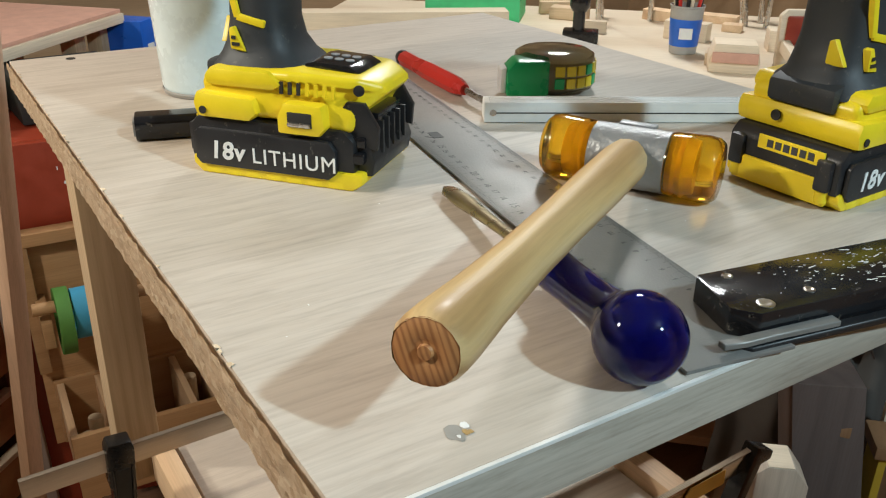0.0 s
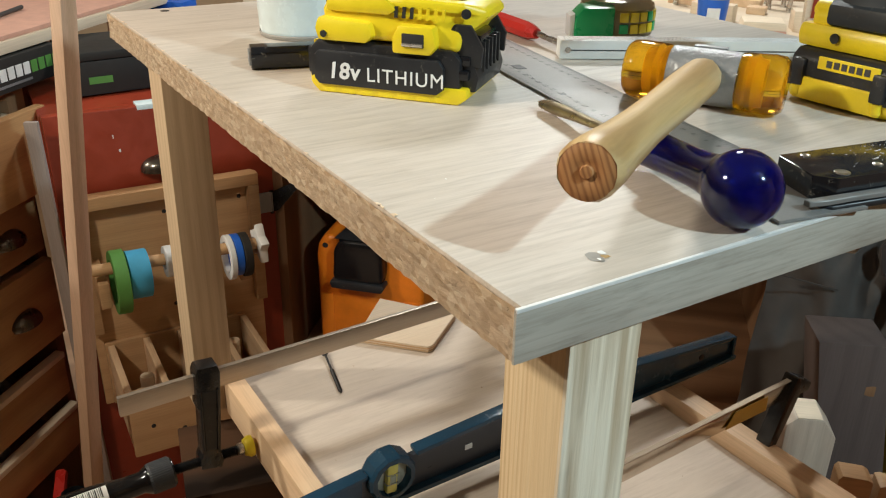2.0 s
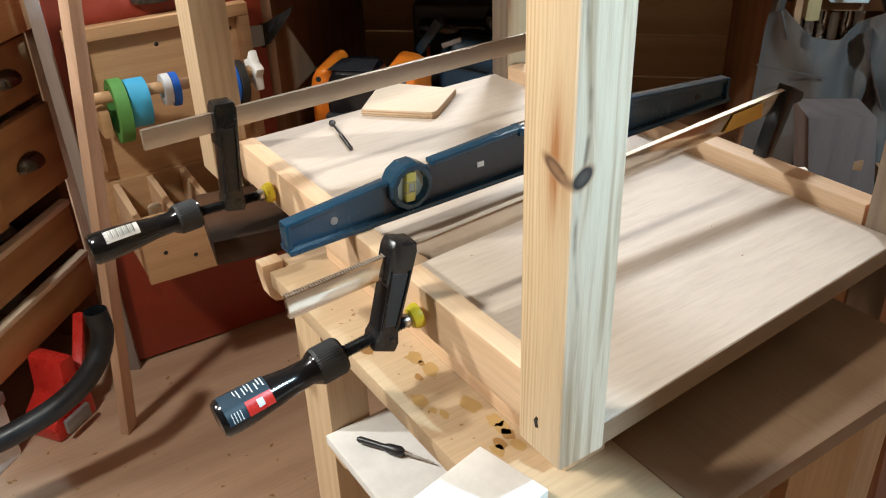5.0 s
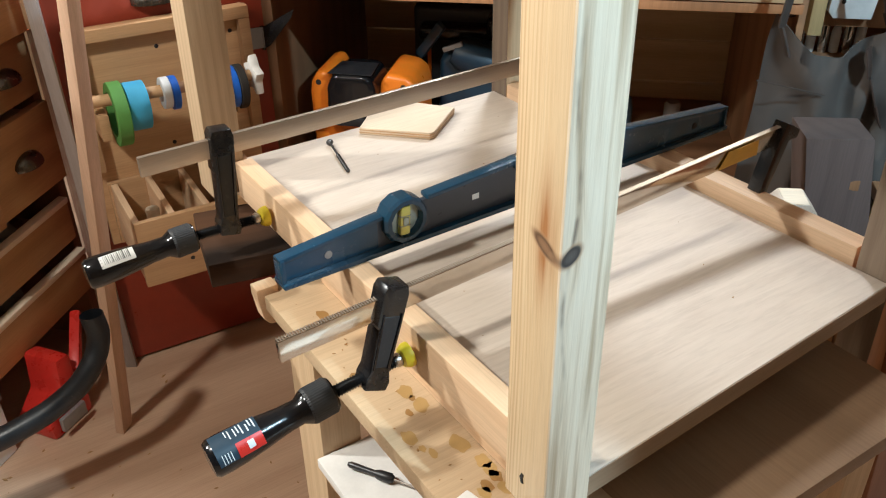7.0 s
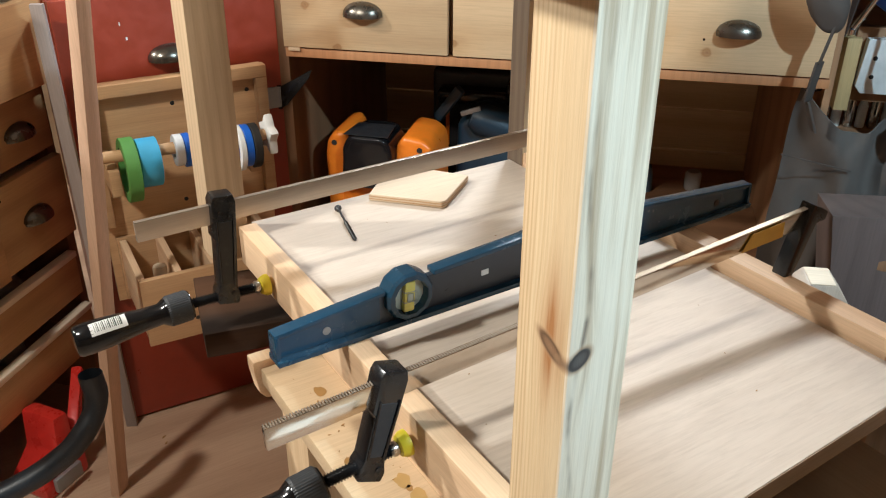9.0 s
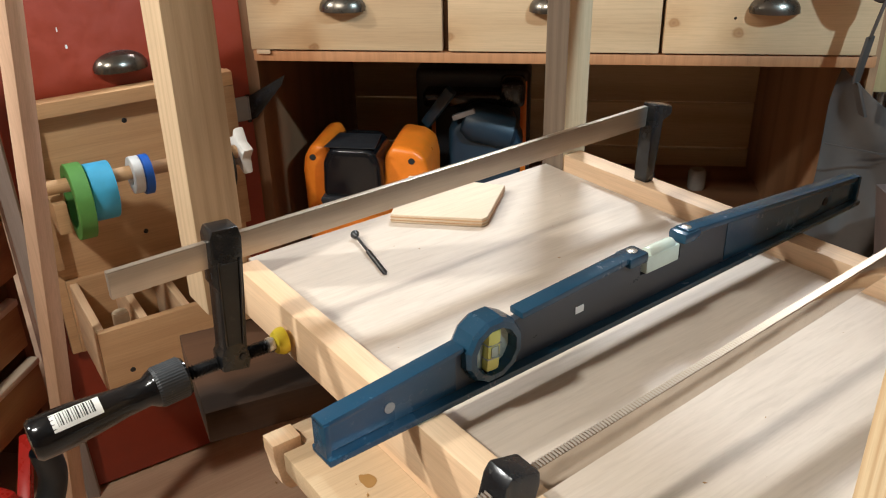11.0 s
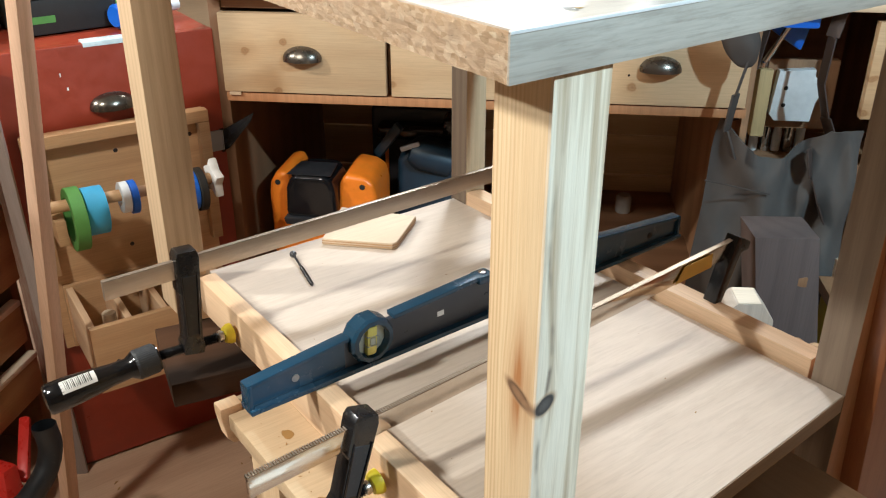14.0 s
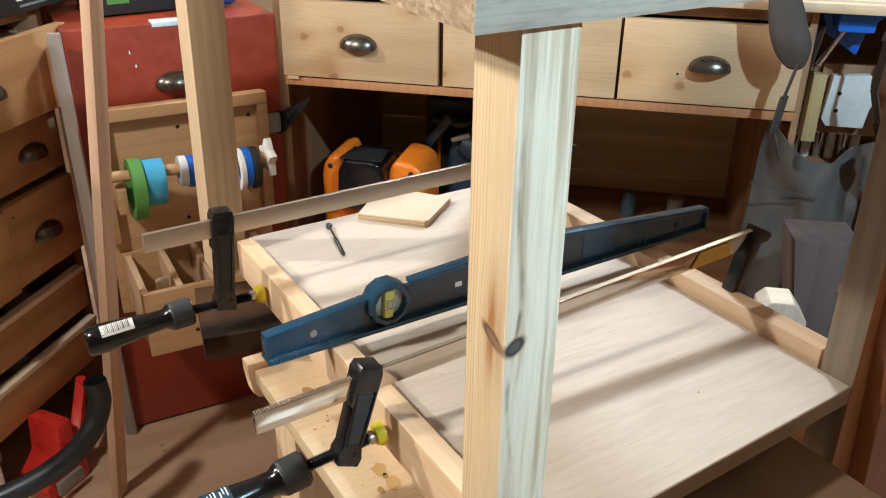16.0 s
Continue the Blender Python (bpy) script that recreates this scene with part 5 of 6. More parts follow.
def drawer(parent, x0, x1, z0, z1, y=0.0, mat=None, hx=None, hz=None, thick=0.02):
    d = cube("drawer", mat or DRAWER, parent, x0, x1, y - thick, y - 0.001, z0, z1, 0.0022, "wooden drawer front")
    cup_pull(d, (x0 + x1) / 2 if hx is None else hx, (z0 + z1) / 2 - 0.01 if hz is None else hz, y - thick - 0.0002)
    rng = random.Random(int(x0 * 1000 + z0 * 777))
    for i in range(rng.randint(0, 2)):
        part("knot", lathe(B(), [(.0022, 0), (.0018, .0003)], pose(rng.uniform(x0 + .02, x1 - .02), y - thick, rng.uniform(z0 + .02, z1 - .015), 90, 0, 0), 10), BURNT, d)
    return d


BENCH = pose(0.385, 1.243, 0.005, 0, 0, -43)


def main_bench():
    t = thing("drawer_workbench", BENCH, "wooden workbench with pale pine drawers and open bay below", "workbench")
    W, D = 1.9, 0.80
    BASE = FLOOR - 0.005
    cube("worktop", PALEPLY, t, -0.02, W, -0.012, D, 0.945, 0.967, 0.002)
    cube("front_lip", PINE_X, t, -0.02, W, -0.030, -0.0125, 0.947, 0.963, 0.002)
    for x0, x1 in ((-0.022, 0.0), (0.934, 0.946), (1.30, 1.325), (W - 0.025, W)):
        cube("side_panel", DARKPANEL if x0 < 0.5 else CARCASS_Z, t, x0, x1, 0.0, D, BASE, 0.9448, 0.001)
    for i in range(8):
        z = BASE + 0.002 + i * 0.111
        cube("back_plank", BACKBOARD, t, 0.001, 0.936, 0.66 + (i % 2) * .003, 0.68, z, z + 0.107, 0.003)
    cube("back_panel", CARCASS, t, 0.947, W - 0.03, 0.66, 0.68, BASE, 0.9445, 0.001)
    cube("lower_rail", RUSSET, t, 0.001, 0.936, -0.016, 0.03, 0.758, 0.7745, 0.0015)
    cube("upper_rail", CARCASS, t, 0.001, 0.936, 0.004, 0.03, 0.924, 0.9445, 0.0015)
    cube("drawer_floor", CARCASS, t, 0.001, 0.936, 0.031, 0.659, 0.764, 0.77, 0.001)
    for x in (0.306, 0.627):
        cube("divider", CARCASS_Z, t, x - .004, x + .004, 0.004, 0.4, 0.775, 0.9235, 0.001)
    for a, b in ((0.0, 0.302), (0.311, 0.625), (0.630, 0.932)):
        drawer(t, a, b, 0.777, 0.920)
        if a < 0.1:
            cube("spacer", PINE_X, t, a + .008, a + .030, -0.0195, -0.0165, 0.770, 0.7766, 0.0005)
    cube("bay_shelf", CARCASS, t, 0.001, 0.936, 0.02, 0.659, 0.315, 0.335, 0.001)
    cube("plinth", CARCASS, t, 0.001, W - .03, 0.03, 0.05, BASE, 0.12, 0.001)
    cube("drawer", DRAWER, t, 1.125, 1.285, -0.02, -0.001, 0.765, 0.93, 0.0022, "wooden drawer front")


main_bench()


def in_bay(x, y, z, rz=0):
    return BENCH @ pose(x, y, z, 0, 0, rz)


def orange_case():
    t = thing("orange_tool_case", in_bay(0.046, 0.034, 0.3355, -2.5) @ Matrix.Diagonal((0.94, 1, 0.925, 1)), "orange plastic tool case with a black latch", "tool case")
    flat = Matrix(((1, 0, 0, 0), (0, 0, 1, 0), (0, 1, 0, 0), (0, 0, 0, 1)))
    body = part("shell", prism(B(), [(.004, 0), (.226, 0), (.233, .03), (.236, .235), (.230, .268), (.210, .283), (.172, .289), (.156, .270), (.150, .215), (.056, .215), (.050, .270), (.040, .288), (.018, .284), (.004, .262), (0, .235), (.002, .03)], 0, .13, None, .012, 3), ORANGE, t, "orange shell with two shoulders")
    latch = part("latch", prism(B(), [(.050, .190), (.148, .190), (.156, .205), (.154, .262), (.142, .286), (.128, .292), (.072, .292), (.058, .286), (.047, .262), (.044, .205)], -.026, .08, None, .016, 4), HANDLEBLACK, t, "glossy black latch")
    part("latch_rim", prism(B(), [(.044, .178), (.152, .178), (.159, .190), (.157, .197), (.043, .197), (.039, .190)], -.030, .0, None, .004), BLACK, t)
    part("latch_seam", prism(B(), [(.052, -.022), (.146, -.022), (.140, .05), (.060, .05)], .2915, .2932, flat, .0006), BLACK, latch)
    for x in (.022, .206):
        part("eyelet", lathe(B(), [(.006, 0), (.006, .002)], pose(x, .001, .262, 90, 0, 0), 14), DARK, body)
        part("recess", box(B(), x - .014, x + .014, -.0015, .002, .05, .15, .0008), ORANGE, body)


orange_case()

bc = thing("black_case", in_bay(0.21, 0.28, 0.335), "black tool case with an orange edge in the bay", "tool case")
part("shell", box(B(), 0, .22, 0, .10, 0, .33, .012, 3), BLACK, bc)
part("edge_strip", box(B(), .202, .214, -.004, .004, .02, .31, .003), ORANGE, bc)
part("edge_strip", box(B(), .03, .038, -.004, .004, .16, .27, .002), ORANGE, bc)
part("carry_handle", box(B(), .02, .19, -.05, .0, .27, .30, .010, 3), GLOSSBLACK, bc)
part("corner_cap", box(B(), .165, .212, -.06, .0, .275, .325, .012, 3), GLOSSBLACK, bc)

pt = thing("blue_power_tool", in_bay(0.275, 0.14, 0.335), "dark teal power tool standing behind the orange case", "power tool")
part("body", prism(B(), [(0, 0), (.13, 0), (.145, .22), (.12, .275), (.05, .285), (.01, .25)], .03, .12, None, .016, 3), DARKBLUE, pt)
part("motor", lathe(B(), [(.02, 0), (.032, .01), (.034, .08), (.022, .10)], aim((.13, .05, .235), (.02, .03, .275)), 20), DARKBLUE, pt)
part("arm", beam(B(), (-.03, .03, .26), (.02, .01, .33), .016, .02, .004), DARKBLUE, pt)
part("lever", beam(B(), (.02, .02, .275), (.06, .02, .29), .008, .010, .002), CASTMETAL, pt)

bt = thing("blue_bottle", in_bay(0.686, 0.49, 0.335), "small translucent blue bottle in the bay", "bottle")
part("body", lathe(B(), [(.018, 0), (.019, .003), (.018, .040), (.014, .058), (.013, .064), (.003, .065)], None, 20), DULLBLUE, bt)
jr = thing("glass_jar", in_bay(0.80, 0.52, 0.335), "dull glass jar in the bay", "jar")
part("body", lathe(B(), [(.018, 0), (.020, .004), (.020, .040), (.015, .046)], None, 20), BAG, jr)


def red_cabinet():
    t = thing("red_cabinet", pose(0.0, 1.275, 0, 0, 0, -3), "dark red painted cupboard with a cup handle", "cabinet")
    body = cube("body", RED, t, -0.005, 0.374, 0.02, 0.42, FLOOR + 0.002, 0.890, 0.003)
    cube("door", RED, t, -0.003, 0.372, 0.0, 0.0195, FLOOR + 0.006, 0.893, 0.003, "red painted door with scuffs")
    cup_pull(t, 0.178, 0.778, -0.001, 0.040, 0.028, 0.026)
    cube("paint_scuff", CUPBLUE, t, 0.146, 0.235, -0.0012, 0.03, 0.887, 0.8955, 0.001, "strip of pale blue tape")
    rng = random.Random(3)
    for i in range(3):
        x, z = rng.uniform(0.02, 0.36), rng.uniform(0.80, 0.88)
        cube("scratch", WHITECARD, t, x, x + rng.uniform(.0008, .003), -0.0004, 0.0004, z, z + rng.uniform(.002, .009), 0)
    part("hinge_plate", box(B(), .325, .371, -.004, .0, .662, .702, .0008), CASTMETAL, t, "steel hinge plate")
    return t


red_cabinet()

hs = thing("hinge_strap", BENCH @ pose(-.017, -.001, .675), "black tapered iron hinge strap", "hinge")
part("strap", prism(B(), [(-.004, -.020), (.008, -.014), (.054, .040), (.062, .058), (.002, .024), (-.004, .022)], -.005, -.001, None, .0008), BLACKIRON, hs)
part("knuckle", rod(B(), (-.006, -.003, -.022), (-.006, -.003, .024), .004, None, 12), BLACKIRON, hs)


def tape_rack():
    t = thing("tape_rack", pose(0.0, 1.273, 0, 0, 0, -3), "pine rack holding rolls of tape on a dowel", "rack")
    bd = cube("back_board", RACKWOOD, t, 0.016, 0.33, -0.014, -0.003, 0.34, 0.755, 0.001)
    for x, z in ((.165, .705), (.165, .52), (.30, .71), (.04, .45)):
        part("screw", lathe(B(), [(.004, 0), (.003, .0008)], pose(x, -.0141, z, 90, 0, 0), 12), BLACK, bd)
    cube("frame_rail", RACKWOOD, t, 0.013, 0.333, -0.036, -0.0145, 0.735, 0.757, 0.002)
    for x in (0.013, 0.313):
        cube("frame_stile", RACKWOOD, t, x, x + 0.02, -0.036, -0.0145, 0.50, 0.7345, 0.002)
    cube("dowel_arm", RACKWOOD, t, 0.028, 0.045, -0.125, -0.0145, 0.595, 0.64, 0.002)
    cube("dowel_arm", RACKWOOD, t, 0.262, 0.28, -0.125, -0.0145, 0.595, 0.64, 0.002)
    y = -0.115

    def zz(x):
        return 0.664 - x * 0.025
    part("dowel", rod(B(), (0.020, y, zz(.02)), (0.30, y, zz(.30)), 0.010), RACKWOOD, t)
    for x, w, r, m, lab in ((0.052, 0.022, 0.054, GREEN, "green masking tape roll"), (0.0765, 0.034, 0.041, SKYTAPE, "light blue tape roll"), (0.138, 0.014, 0.027, WHITE, "white tape roll"), (0.153, 0.012, 0.029, BLUEPLASTIC, "dark blue tape roll"), (0.242, 0.010, 0.040, WHITE, "white tape roll"), (0.253, 0.013, 0.037, BLUEPLASTIC, "blue tape roll"), (0.267, 0.014, 0.039, DARK, "black tape roll")):
        d = .012 if m is not GREEN else .016
        part("tape_roll", lathe(B(), [(r - d, 0), (r - .001, 0), (r, .001), (r, w - .001), (r - .001, w), (r - d, w), (r - d, 0)], aim((x, y, zz(x) - (r - d - .010) * .96), (x + .1, y, zz(x + .1) - (r - d - .010) * .96)), 36, False), m, t, lab)
    star = []
    for i in range(10):
        r = .038 if i % 2 == 0 else .022
        star.append((r * math.cos(i * math.pi / 5 + .3), r * math.sin(i * math.pi / 5 + .3)))
    part("star_knob", prism(B(), star, 0, .016, Matrix.Translation((.296, y, zz(.296))) @ pose(0, 0, 0, 0, 0, -90), .004), PAINTWHITE, t, "pale star-shaped knob")
    # tray with dividers
    y0, y1, z0, z1 = -0.205, -0.0145, 0.345, 0.472
    cube("tray_front", RACKWOOD, t, 0.034, 0.290, y0, y0 + .012, z0, z1, .0015)
    cube("tray_back", RACKWOOD, t, 0.030, 0.290, y1 - .010, y1, z0, z1, .0015)
    for x in (0.034, 0.096, 0.158, 0.225, 0.278):
        cube("tray_divider", PINE, t, x, x + .012, y0 + .0125, y1 - .0105, z0 + .012, z1 - .003, .0015)
    cube("tray_floor", RACKWOOD, t, 0.0425, 0.2775, y0 + .0125, y1 - .0105, z0, z0 + .0115, .001)
    for x, z in ((.07, .40), (.20, .44), (.12, .38)):
        part("screw", lathe(B(), [(.004, 0), (.003, .0008)], pose(x, y0 - .0001, z, 90, 0, 0), 12), BLACK, t)
    return t


tape_rack()
for x, yy, h in ((0.078, -0.150, .110), (0.062, -0.178, .100), (0.250, -.07, .09)):
    p = thing("dowel_offcut", pose(0.0, 1.273, 0, 0, 0, -3) @ pose(x, yy, 0.357), "short pale dowel offcut in the tray", "dowel", "dowels in the tray")
    part("dowel", lathe(B(), [(.011, 0), (.012, .002), (.012, h - .002), (.011, h)], None, 18), PALEPLY, p)


def left_bank():
    t = thing("drawer_cabinet", pose(-0.080, 1.366, 0, 0, 0, 45), "old orange-brown wooden drawer cabinet", "cabinet")
    cube("carcass_side", CARCASS_Z, t, 0.062, 0.085, 0.0, 0.5, FLOOR, 0.915, 0.002)
    cube("carcass_side", CARCASS_Z, t, -1.2, -1.18, 0.0, 0.5, FLOOR, 0.915, 0.002)
    cube("carcass_top", CARCASS, t, -1.179, 0.0615, 0.0, 0.5, 0.895, 0.915, 0.002)
    cube("carcass_back", CARCASS, t, -1.179, 0.0615, 0.48, 0.5, FLOOR, 0.8945, 0.001)
    for a, b, z0, z1, y in ((-0.30, 0.060, 0.752, 0.893, -0.055), (-0.30, 0.058, 0.618, 0.727, 0.0), (-0.135, 0.058, 0.445, 0.602, -0.01), (-0.36, -0.142, 0.445, 0.602, -0.02), (-0.70, -.31, .752, .893, 0.0), (-.70, -.31, .628, .735, 0.0)):
        d = drawer(t, a, b, z0, z1, y, OLD_DRAWER, hx=(a + b) / 2 if b < .05 or a > -.2 else (-.16 if z0 > .7 else -.025))
        if y < 0:
            cube("drawer_box", PINE_X, d, a + .012, b - .006, y, 0.20, z0 + .004, z1 - .02, .001)
    for z in (0.738, 0.61, 0.43):
        cube("rail", CARCASS, t, -1.179, 0.0615, 0.004, 0.30, z - .006, z + .006, .001)
    # open trays below
    for z, y in ((0.33, -0.02), (0.215, -.03)):
        cube("tray_front", OLD_DRAWER, t, -0.60, 0.05, y, y + .014, z - .02, z + .060, .002)
        cube("tray_floor", CARCASS, t, -0.60, 0.05, y + .0145, 0.30, z, z + .012, .002)
        cube("tray_strip", PALEPLY, t, -0.60, 0.05, y - .003, y + .016, z + .0604, z + .072, .0015)


left_bank()
for x, y, z, r in ((-.05, .07, .345, .035), (-.14, .08, .345, .04), (-.22, .07, .345, .045), (-.09, .06, .23, .03), (-.2, .07, .23, .035)):
    bg = thing("parts_bag", pose(-0.080, 1.366, 0, 0, 0, 45) @ pose(x, y, z), "crumpled clear bag of small parts in a tray", "bag", "bags in the trays")
    bm = B()
    bmesh.ops.create_icosphere(bm, subdivisions=3, radius=r)
    rng = random.Random(int(x * 100) + 7)
    for v in bm.verts:
        k = 1 + .28 * noise.noise(v.co * 45 + Vector((x * 9, 0, 0)))
        v.co = Vector((v.co.x * k * 1.1, v.co.y * k * .8, max(-.0 , v.co.z * k * .8 + r * .55)))
    part("bag", bm, BAG, bg, smooth=0.6)


RC = pose(0.0, 1.275, 0, 0, 0, -3)


def raised_shelf():
    m = pose(-0.06, 1.37, 0, 0, 0, 45)
    t = thing("raised_bench_shelf", m, "raised board with a pale edge over the cabinets", "shelf")
    cube("board", PINK, t, -0.7, 0.56, -0.005, 0.45, 0.9955, 1.003, 0.001, "pinkish board surface")
    cube("board_edge", PALEPLY, t, -0.7, 0.56, -0.012, 0.45, 0.975, 0.995, 0.002)
    for x in (0.25, 0.44, 0.53):
        cube("post", PINE_Z, t, x, x + .035, 0.03, 0.065, 0.9155 if x < .06 else 0.894, 0.9745, 0.002)
    for x in (-.65, -.2):
        cube("post", PINE_Z, t, x, x + .035, 0.03, 0.065, 0.9155, 0.9745, 0.002)
    cube("back_rest", CARCASS, t, .09, .56, .30, .32, .60, .9745, .001)
    lb = thing("black_cardboard_box", m @ pose(-0.30, -0.02, 0.9155), "black product box with pale and green printed bars", "box")
    part("box", box(B(), 0, .46, 0, .2, 0, .056, .002), DARK, lb)
    for k in range(9):
        a = .285 + k * .0195
        part("bar_mark", box(B(), a, a + .015, -.0012, .0008, .020, .040, 0), WHITECARD if k < 5 else GREEN, lb)
    part("bar_mark", box(B(), .29, .38, -.0012, .0008, .009, .013, 0), CASTMETAL, lb)
    rt = thing("red_handled_tool", RC @ pose(0.20, 0.26, 0.893), "red plastic tool handle lying on the red cupboard", "tool")
    part("handle", lathe(B(), [(.006, 0), (.013, .01), (.014, .06), (.02, .10), (.012, .115)], aim((-.02, 0, .02), (.10, 0, .025)), 16), REDPLASTIC, rt)
    bb = thing("blue_carton", m @ pose(0.475, 0.0, 0.894 + .0), "small blue carton under the raised board", "carton")
    part("carton", box(B(), .08, .14, -.05, .06, 0, .085, .002), BLUEPLASTIC, bb)
    part("bar_mark", box(B(), .10, .125, -.0508, -.0496, .015, .035, 0), WHITECARD, bb)
    tr = thing("flat_tray", m @ pose(.05, .12, 1.003), "small grey tray and a pen on the raised board", "tray")
    part("tray", box(B(), 0, .06, 0, .05, 0, .016, .003), CASTMETAL, tr)
    pn = thing("dark_pen", m @ pose(.12, .09, 1.0085), "dark thin pen on the raised board", "pen")
    part("pen", rod(B(), (0, 0, 0), (.14, .03, 0), .004, None, 10), STAMP, pn)


raised_shelf()

# things on top of the red cupboard
p = thing("black_parts_box", RC @ pose(.07, .10, .893, 0, 0, 6), "black plastic parts box on the red cupboard", "box")
part("box", box(B(), 0, .17, 0, .16, 0, .060, .004), DARK, p)
part("lid", box(B(), -.003, .173, -.003, .163, .0605, .076, .004), DARK, p)
part("bar_mark", box(B(), .02, .06, -.0012, .0008, .020, .032, 0), GREEN, p)
for x, y, s, mat, nm, lab in ((.25, .22, .055, GREEN, "green_cloth", "crumpled dull green cloth"),):
    b = thing(nm, RC @ pose(x, y, .893), lab, "cloth")
    bm = B()
    bmesh.ops.create_icosphere(bm, subdivisions=4, radius=s)
    for v in bm.verts:
        k = 1 + .35 * noise.noise(v.co * 38 + Vector((x * 50, 3, 1))) + .12 * noise.noise(v.co * 110)
        v.co = Vector((v.co.x * k * 1.2, v.co.y * k, max(0.0005, v.co.z * k * .6 + s * .35)))
    part("cloth", bm, mat, b, smooth=0.7)
p = thing("blue_spray_can", RC @ pose(.26, .10, .893 + .022, 0, 0, 25), "blue spray can lying on the red cupboard", "can")
part("can", lathe(B(), [(.018, 0), (.0215, .004), (.0215, .11), (.012, .122), (.010, .13)], aim((-.04, 0, 0), (.04, 0, 0)), 22), BLUEPLASTIC, p)
part("cap", lathe(B(), [(.0115, .122), (.0115, .145), (.008, .148)], aim((-.04, 0, 0), (.04, 0, 0)), 18), WHITE, p)


def stick(name, p0, p1, w, d, mat, label, tw=0):
    t = thing(name, pose(*p0), label, "slat")
    part("slat", beam(B(), (0, 0, 0), tuple(b - a for a, b in zip(p0, p1)), w, d, 0.0015, tw), mat, t)
    return t


stick("long_slat", (-0.074, 1.085, FLOOR), (0.084, 0.910, 1.9), 0.034, 0.016, SLAT, "long pinkish wooden slat standing upright", 5)
stick("short_slat", (-0.008, 1.262, FLOOR), (-0.022, 1.235, 0.900), 0.021, 0.010, GREYSLAT, "greyed wooden slat leaning on the red cupboard", 0)


# ---------------------------------------------------------------- vise, apron and posts at the bench's end
def vise():
    t = thing("bench_vise", BENCH @ pose(1.008, 0.08, 0.967), "blue bench vise with a steel handle bar", "vise")
    part("jaw", prism(B(), [(-.035, -.07), (.02, -.105), (.03, -.06), (.055, -.035), (.055, .05), (-.055, .05), (-.05, -.03)], -.03, .03, None, .006), BLUEPLASTIC, t, "blue painted jaw")
    part("slide", box(B(), -.03, .03, -.08, .05, -.055, -.015, .006), BLUEPLASTIC, t)
    part("handle_bar", rod(B(), (-.045, -.05, -.121), (.006, -.05, -.02), .005, None, 12), CHROME, t, "steel handle bar")
    for p in ((-.0465, -.05, -.124), (.007, -.05, -.018)):
        part("knob", lathe(B(), [(.003, -.007), (.0075, -.004), (.0075, .004), (.003, .007)], Matrix.Translation(p), 12), CHROME, t)
    w = thing("white_bracket", BENCH @ pose(1.040, 0.10, 0.726), "white painted wooden bracket with two screws", "bracket")
    part("bracket", prism(B(), [(-.040, .012), (-.030, 0), (.034, 0), (.038, .035), (.046, .055), (.046, .068), (.030, .085), (.030, .097), (-.034, .093)], -.02, .0, None, .002), PAINTWHITE, w)
    for z in (.030, .062):
        part("screw", lathe(B(), [(.004, 0), (.003, .001)], pose(-.018, -.0201, z, 90, 0, 0), 12), BLACK, w)
    part("backing_block", box(B(), -.066, -.042, -.012, .03, -.035, .092, .002), YELLOWPINE, w, "yellowish pine backing block")
    part("rear_plate", box(B(), -.05, .075, .001, .02, -.02, .11, .002), CARCASS_Z, w)
    for i in range(6):
        j = thing("small_white_jar", BENCH @ pose(.985 + i * .022, .19, .63), "small pale jar on a dark shelf", "jar", "jars behind the apron")
        part("jar", lathe(B(), [(.008, 0), (.009, .002), (.009, .04 + .012 * (i % 3)), (.006, .05 + .012 * (i % 3))], None, 14), WHITE if i % 2 else STEEL, j)
    js = thing("jar_shelf", BENCH @ pose(.95, .12, .61), "dark narrow shelf behind the apron", "shelf")
    part("board", box(B(), 0, .34, 0, .2, 0, .0195, .001), CARCASS, js)


vise()


